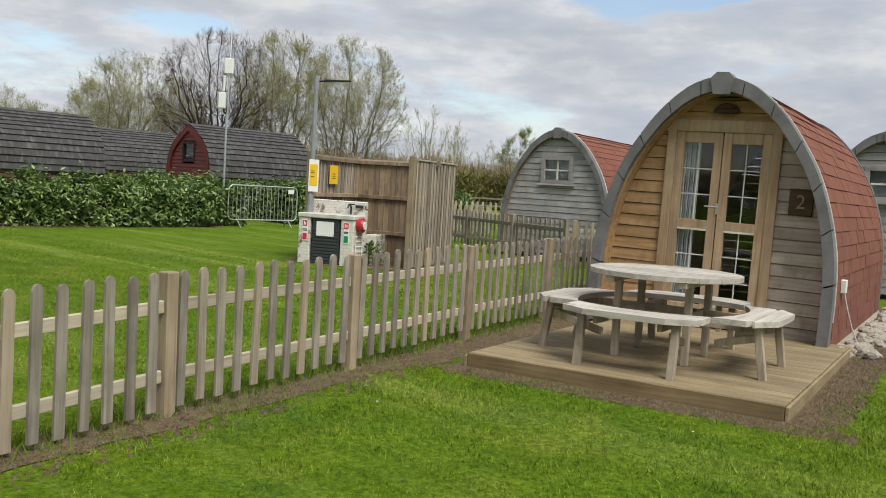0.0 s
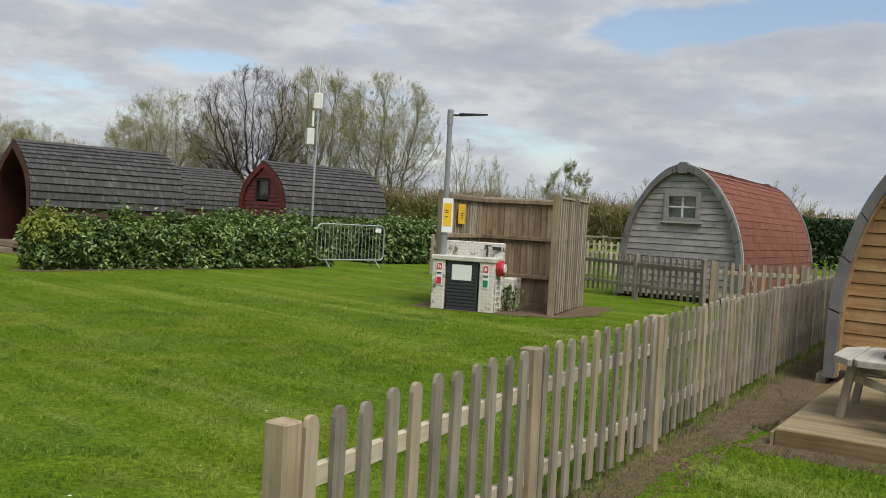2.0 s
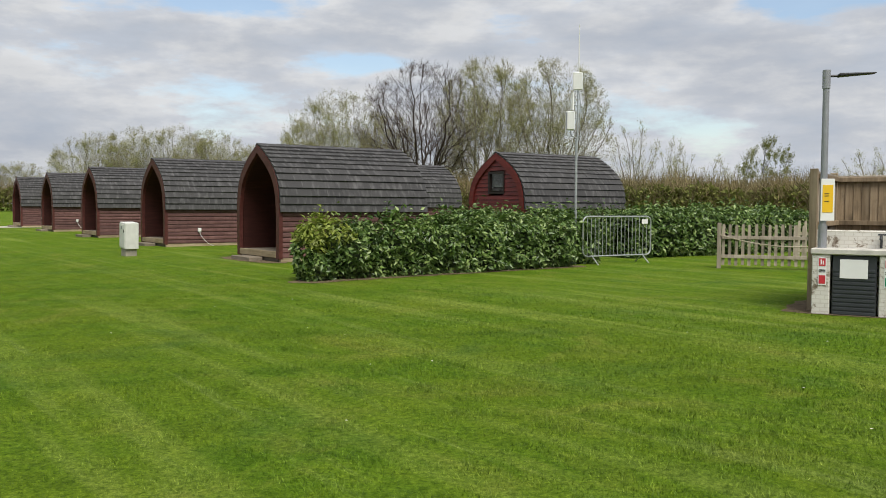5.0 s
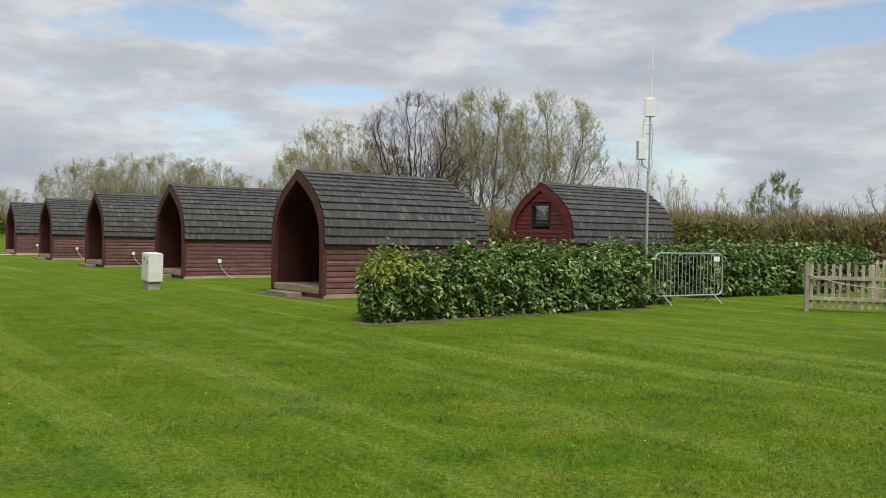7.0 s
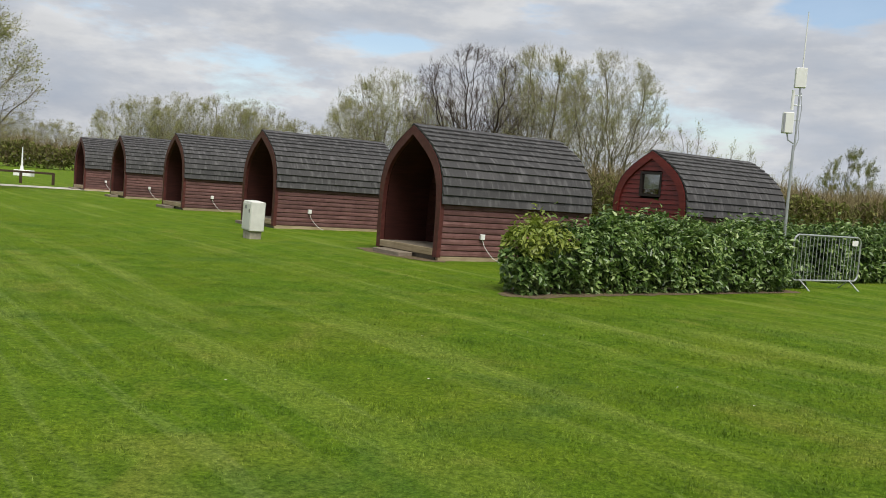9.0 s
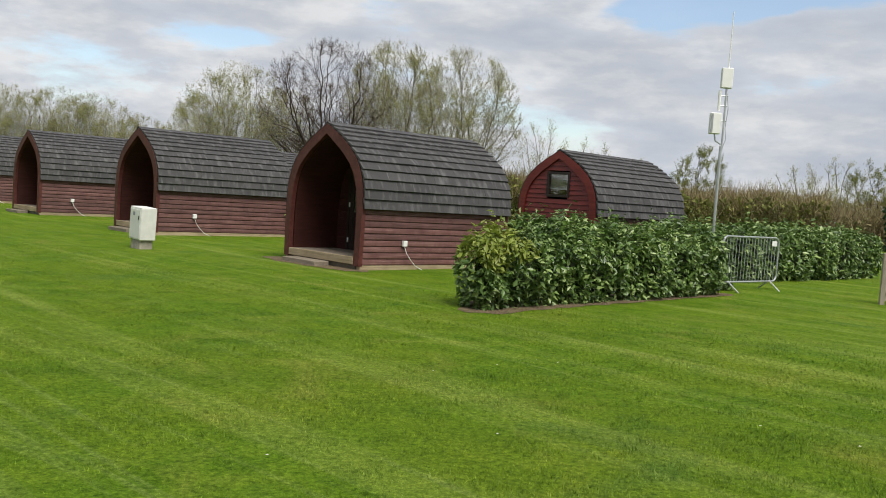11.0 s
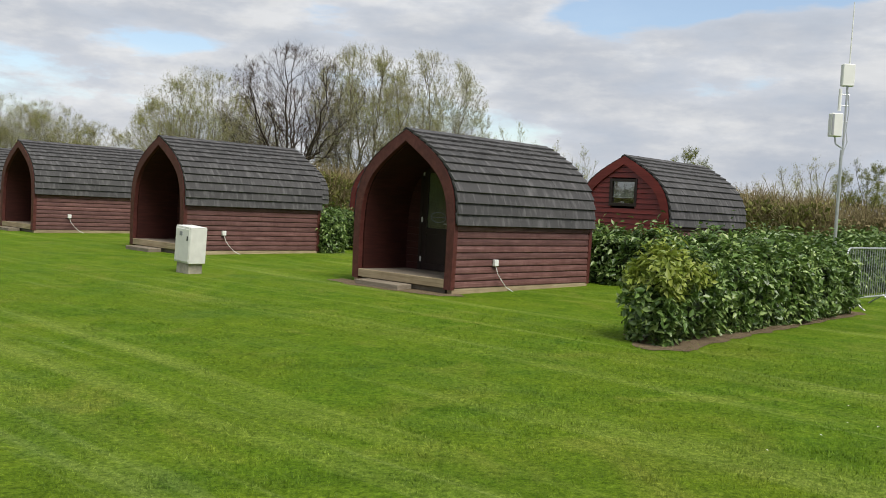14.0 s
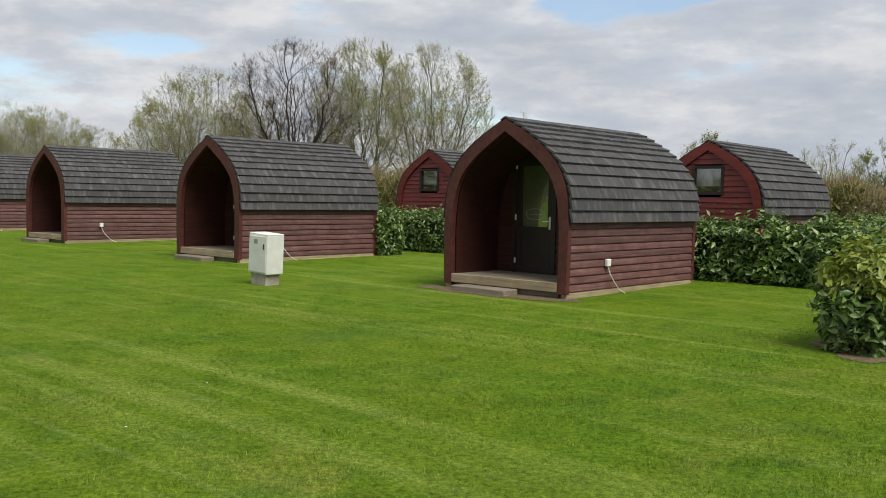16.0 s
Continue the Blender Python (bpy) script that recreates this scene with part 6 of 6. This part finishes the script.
# far rails, track and marker
rails = thing("rail_fence", pose(-3.0, 47.5, 0.1, 0, 0, -3), "long low timber rail fence before the scrub", "fence")
for i in range(16):
    piece("post", block_mesh("rail_post", 0.10, 0.10, 1.05, 0.01, "pale"), rails, pose(i * 2.0, 0, 0.5))
for i in range(15):
    for z in (0.55, 0.92):
        piece("rail", block_mesh("long_rail", 1.98, 0.04, 0.09, 0.006, "pale"), rails, pose(i * 2.0 + 1.0, -0.06, z))
knee = thing("knee_rail", pose(-54.0, 46.0, 0.0, 0, 0, 36.5), "dark low knee rail along the track", "fence")
for i in range(8):
    piece("post", block_mesh("knee_post", 0.17, 0.17, 0.80, 0.01, "plaque"), knee, pose(i * 1.8, 0, 0.38))
for i in range(7):
    piece("rail", block_mesh("knee_bar", 1.86, 0.12, 0.13, 0.01, "plaque"), knee, pose(i * 1.8 + 0.9, 0, 0.74))
bm = bmesh.new()
rows = []
for i in range(26):
    s = i / 25
    x, y = -66 + 46 * s, 32 + 31 * s
    w = 1.7 + 0.15 * noise.noise((i * 0.7, 0, 0))
    rows.append([(x - 0.56 * w, y + 0.83 * w, ground_z(x, y) + 0.012), (x + 0.56 * w, y - 0.83 * w, ground_z(x, y) + 0.012)])
strip(bm, rows)
tagged(part("track", bm, "gravel", None), "pale gravel track across the grass", "track", kind="structure")
marker = thing("monument", pose(-60.3, 72.4, 0, 0, 0, 10), "white post on a white plinth far off", "monument")
bm = bmesh.new()
slab(bm, -0.75, 0.75, -0.4, 0.4, 0, 0.55, 0.05)
part("plinth", bm, "white", marker)
bm = bmesh.new()
rod(bm, (-0.2, 0, 0.54), (-0.2, 0, 0.9), 0.16, 0.12, 8)
rod(bm, (-0.2, 0, 0.88), (-0.2, 0, 2.5), 0.09, 0.04, 8)
part("post", bm, "white", marker)
pole = thing("telegraph_pole", pose(-64.6, 73, 0), "plain dark timber pole far off", "pole")
bm = bmesh.new()
rod(bm, (0, 0, 0), (0, 0, 5.2), 0.11, 0.08, 8)
part("shaft", bm, "bark", pole)

# ---------------------------------------------------------------- lawn blades and daisies
rng = np.random.default_rng(2)


def in_rough(x, y):
    """Bare ground, where no lawn grows."""
    s = (x - P0[0]) * FD[0] + (y - P0[1]) * FD[1]
    t = (x - P0[0]) * FN[0] + (y - P0[1]) * FN[1]
    r = (x - G1[0]) * GR[0] + (y - G1[1]) * GR[1]
    a = (x - G1[0]) * GA[0] + (y - G1[1]) * GA[1]
    wob = 0.10 * np.sin(x * 7 + y * 3) + 0.07 * np.sin(x * 17 - y * 11)
    strip_w = np.where(s < 4.5, 0.10, 0.34) + 0.10 * (np.sin(s * 5.1) + np.sin(s * 13.7)) * 0.5
    fence = (s > -0.15) & (s < 15.5) & (t > -0.12) & (t < strip_w)
    side = (s > 5.0) & (t > 0) & (r < -0.9) & (a > -2.95 + 0.4 * wob)
    deckz = (r > -1.25 + wob) & (r < 1.66 + 0.6 * wob + 0.07 * np.clip(a + 3, 0, 4)) & (a > -3.20 + 0.6 * wob) & (a < 6)
    d1 = (x + 10.5) * RA[0] + (y - 18.3) * RA[1]
    d2 = (x + 10.5) * RR[0] + (y - 18.3) * RR[1]
    bed = (d1 > -0.05 + wob * 0.5) & (d1 < 7.2) & (d2 < 0.02 + wob * 0.8) & (d2 > -1.3)
    svc = ((x + 1.15) ** 2 / 2.9 + (y - 16.2) ** 2 / 2.3) < 1.0 + wob
    p1 = (x - POD_A[0]) * RR[0] + (y - POD_A[1]) * RR[1]
    p2 = (x - POD_A[0]) * RA[0] + (y - POD_A[1]) * RA[1]
    porch = (np.abs(p1) < 1.35) & (p2 > -0.55 + wob) & (p2 < 4.3)
    return fence | side | deckz | bed | svc | porch


def blades(n, region, h0, h1, w, name, reach, fade):
    """Single-triangle blades over a stretch of the lawn."""
    x0, x1, y0, y1 = region
    x, y = rng.uniform(x0, x1, n), rng.uniform(y0, y1, n)
    out = y + 0.55 * x
    thin = np.clip((fade[1] - out) / (fade[1] - fade[0]), 0, 1) * np.clip((out - reach[0]) / 2.0, 0.15, 1)
    keep = (out > reach[0]) & (out < reach[1]) & (rng.random(n) < thin) & ~in_rough(x, y)
    x, y = x[keep], y[keep]
    n = len(x)
    z = np.clip(0.006 * y + 0.006 * x - 0.015, -0.06, 0.10)
    clump = np.sin(x * 5.3 + np.sin(y * 4.1) * 2) * np.sin(y * 6.1 + np.sin(x * 3.7) * 2) * 0.5 + 0.5
    h = rng.uniform(h0, h1, n) * (0.65 + 0.7 * clump)
    a = rng.uniform(0, math.tau, n)
    lean = rng.normal(0, 0.55, (n, 2)) * h[:, None]
    ww = w * rng.uniform(0.7, 1.4, n)
    p = np.stack([x, y, z], 1)
    s = np.stack([np.cos(a) * ww, np.sin(a) * ww, 0 * a], 1)
    tip = p + np.stack([lean[:, 0], lean[:, 1], h], 1)
    v = np.stack([p - s, p + s, tip], 1).reshape(-1, 3)
    ob = mesh_of(name, v, np.arange(len(v)).reshape(-1, 3), "blade")
    return tagged(ob, "short mown grass blades of uneven green", "grass", kind="stuff")


blades(1900000, (-22, 5, 2.0, 20), 0.017, 0.036, 0.0036, "grass", (1.8, 9.5), (6.5, 9.5))
blades(1300000, (-28, 5, 4.0, 26), 0.014, 0.030, 0.0052, "grass", (6.0, 15.0), (10.0, 15.0))

# taller tufts along the fence foot
m = 9000
s = rng.uniform(-0.1, 15, m)
t = rng.normal(-0.10, 0.10, m)
x, y = P0[0] + FD[0] * s + FN[0] * t, P0[1] + FD[1] * s + FN[1] * t
h = rng.uniform(0.03, 0.12, m)
p = np.stack([x, y, np.clip(0.006 * y + 0.006 * x - 0.015, -0.06, 0.10)], 1)
a = rng.uniform(0, math.tau, m)
sd = np.stack([np.cos(a), np.sin(a), 0 * a], 1) * 0.004
v = np.stack([p - sd, p + sd, p + np.concatenate([rng.normal(0, 0.03, (m, 2)), h[:, None]], 1)], 1).reshape(-1, 3)
tagged(mesh_of("grass_tufts", v, np.arange(len(v)).reshape(-1, 3), "blade"), "rough grass tufts along the fence foot", "grass", kind="stuff")

# a few daisies and pale specks in the turf
m = 50
x, y = rng.uniform(-18, 3, m), rng.uniform(3, 17, m)
keep = ~in_rough(x, y)
x, y = x[keep], y[keep]
c = np.stack([x, y, np.clip(0.006 * y + 0.006 * x - 0.015, -0.06, 0.10) + 0.034], 1)
o = np.array([[0.011, 0, 0], [0.0, 0.011, 0.002], [-0.011, 0, 0], [0.0, -0.011, 0.002]])
v = (c[:, None, :] + o[None]).reshape(-1, 3)
f = np.arange(len(x))[:, None] * 4 + np.arange(4)[None]
tagged(mesh_of("daisies", v, f, "white"), "tiny white daisies scattered in the lawn", "flowers", kind="stuff")

# clods and small stones on the bare strips
m = 9000
s = rng.uniform(0, 15, m)
t = rng.uniform(-0.05, 0.45, m)
x, y = P0[0] + FD[0] * s + FN[0] * t, P0[1] + FD[1] * s + FN[1] * t
half = m // 2
rr, aa = rng.uniform(-1.15, 1.9, half), rng.uniform(-3.34, -3.10, half)
side = rng.random(half) < 0.5
rr = np.where(side, rng.uniform(1.47, 1.8, half), rr)
aa = np.where(side, rng.uniform(-3.1, 1.0, half), aa)
x[:half], y[:half] = G1[0] + GR[0] * rr + GA[0] * aa, G1[1] + GR[1] * rr + GA[1] * aa
c = np.stack([x, y, np.clip(0.006 * y + 0.006 * x - 0.015, -0.06, 0.10) + 0.008], 1)
sz = np.minimum(rng.exponential(0.010, (m, 1)), 0.030) + 0.004
o = np.array([[1, 0, 0], [-0.5, 0.87, 0], [-0.5, -0.87, 0], [0, 0, 0.9]])
v = (c[:, None, :] + o[None] * sz[:, None, :] * rng.uniform(0.6, 1.4, (m, 4, 3))).reshape(-1, 3)
f = (np.arange(m)[:, None, None] * 4 + np.array([[0, 1, 3], [1, 2, 3], [2, 0, 3]])[None]).reshape(-1, 3)
tagged(mesh_of("soil_clods", v, f, "soil"), "small soil clods and stones on bare earth", "soil", kind="stuff")

# weeds at the foot of the service block
m = 120
c = np.stack([rng.normal(0, 0.12, m), rng.normal(0, 0.10, m), rng.uniform(0.02, 0.42, m)], 1)
c[:, :2] *= (1.2 - 1.6 * c[:, 2:3])
weed = thing("weed", SL @ pose(1.22, 0.10, 0), "dark leafy weeds growing beside the white block", "plant")
v, f = leaf_cloud(c, rng.normal(0, 1, (m, 3)), 0.09, rng, 0.5, 0.5)
mesh_of("leaves", v, f, "laurel", weed)["kind"] = "stuff"
bm = bmesh.new()
for i in range(7):
    x, y = 0.05 * math.cos(i * 0.9), 0.05 * math.sin(i * 0.9)
    rod(bm, (x, y, -0.03), (2.2 * x, 2.2 * y, 0.34), 0.006, 0.004, 4)
part("stem_growth", bm, "bark", weed)["kind"] = "stuff"
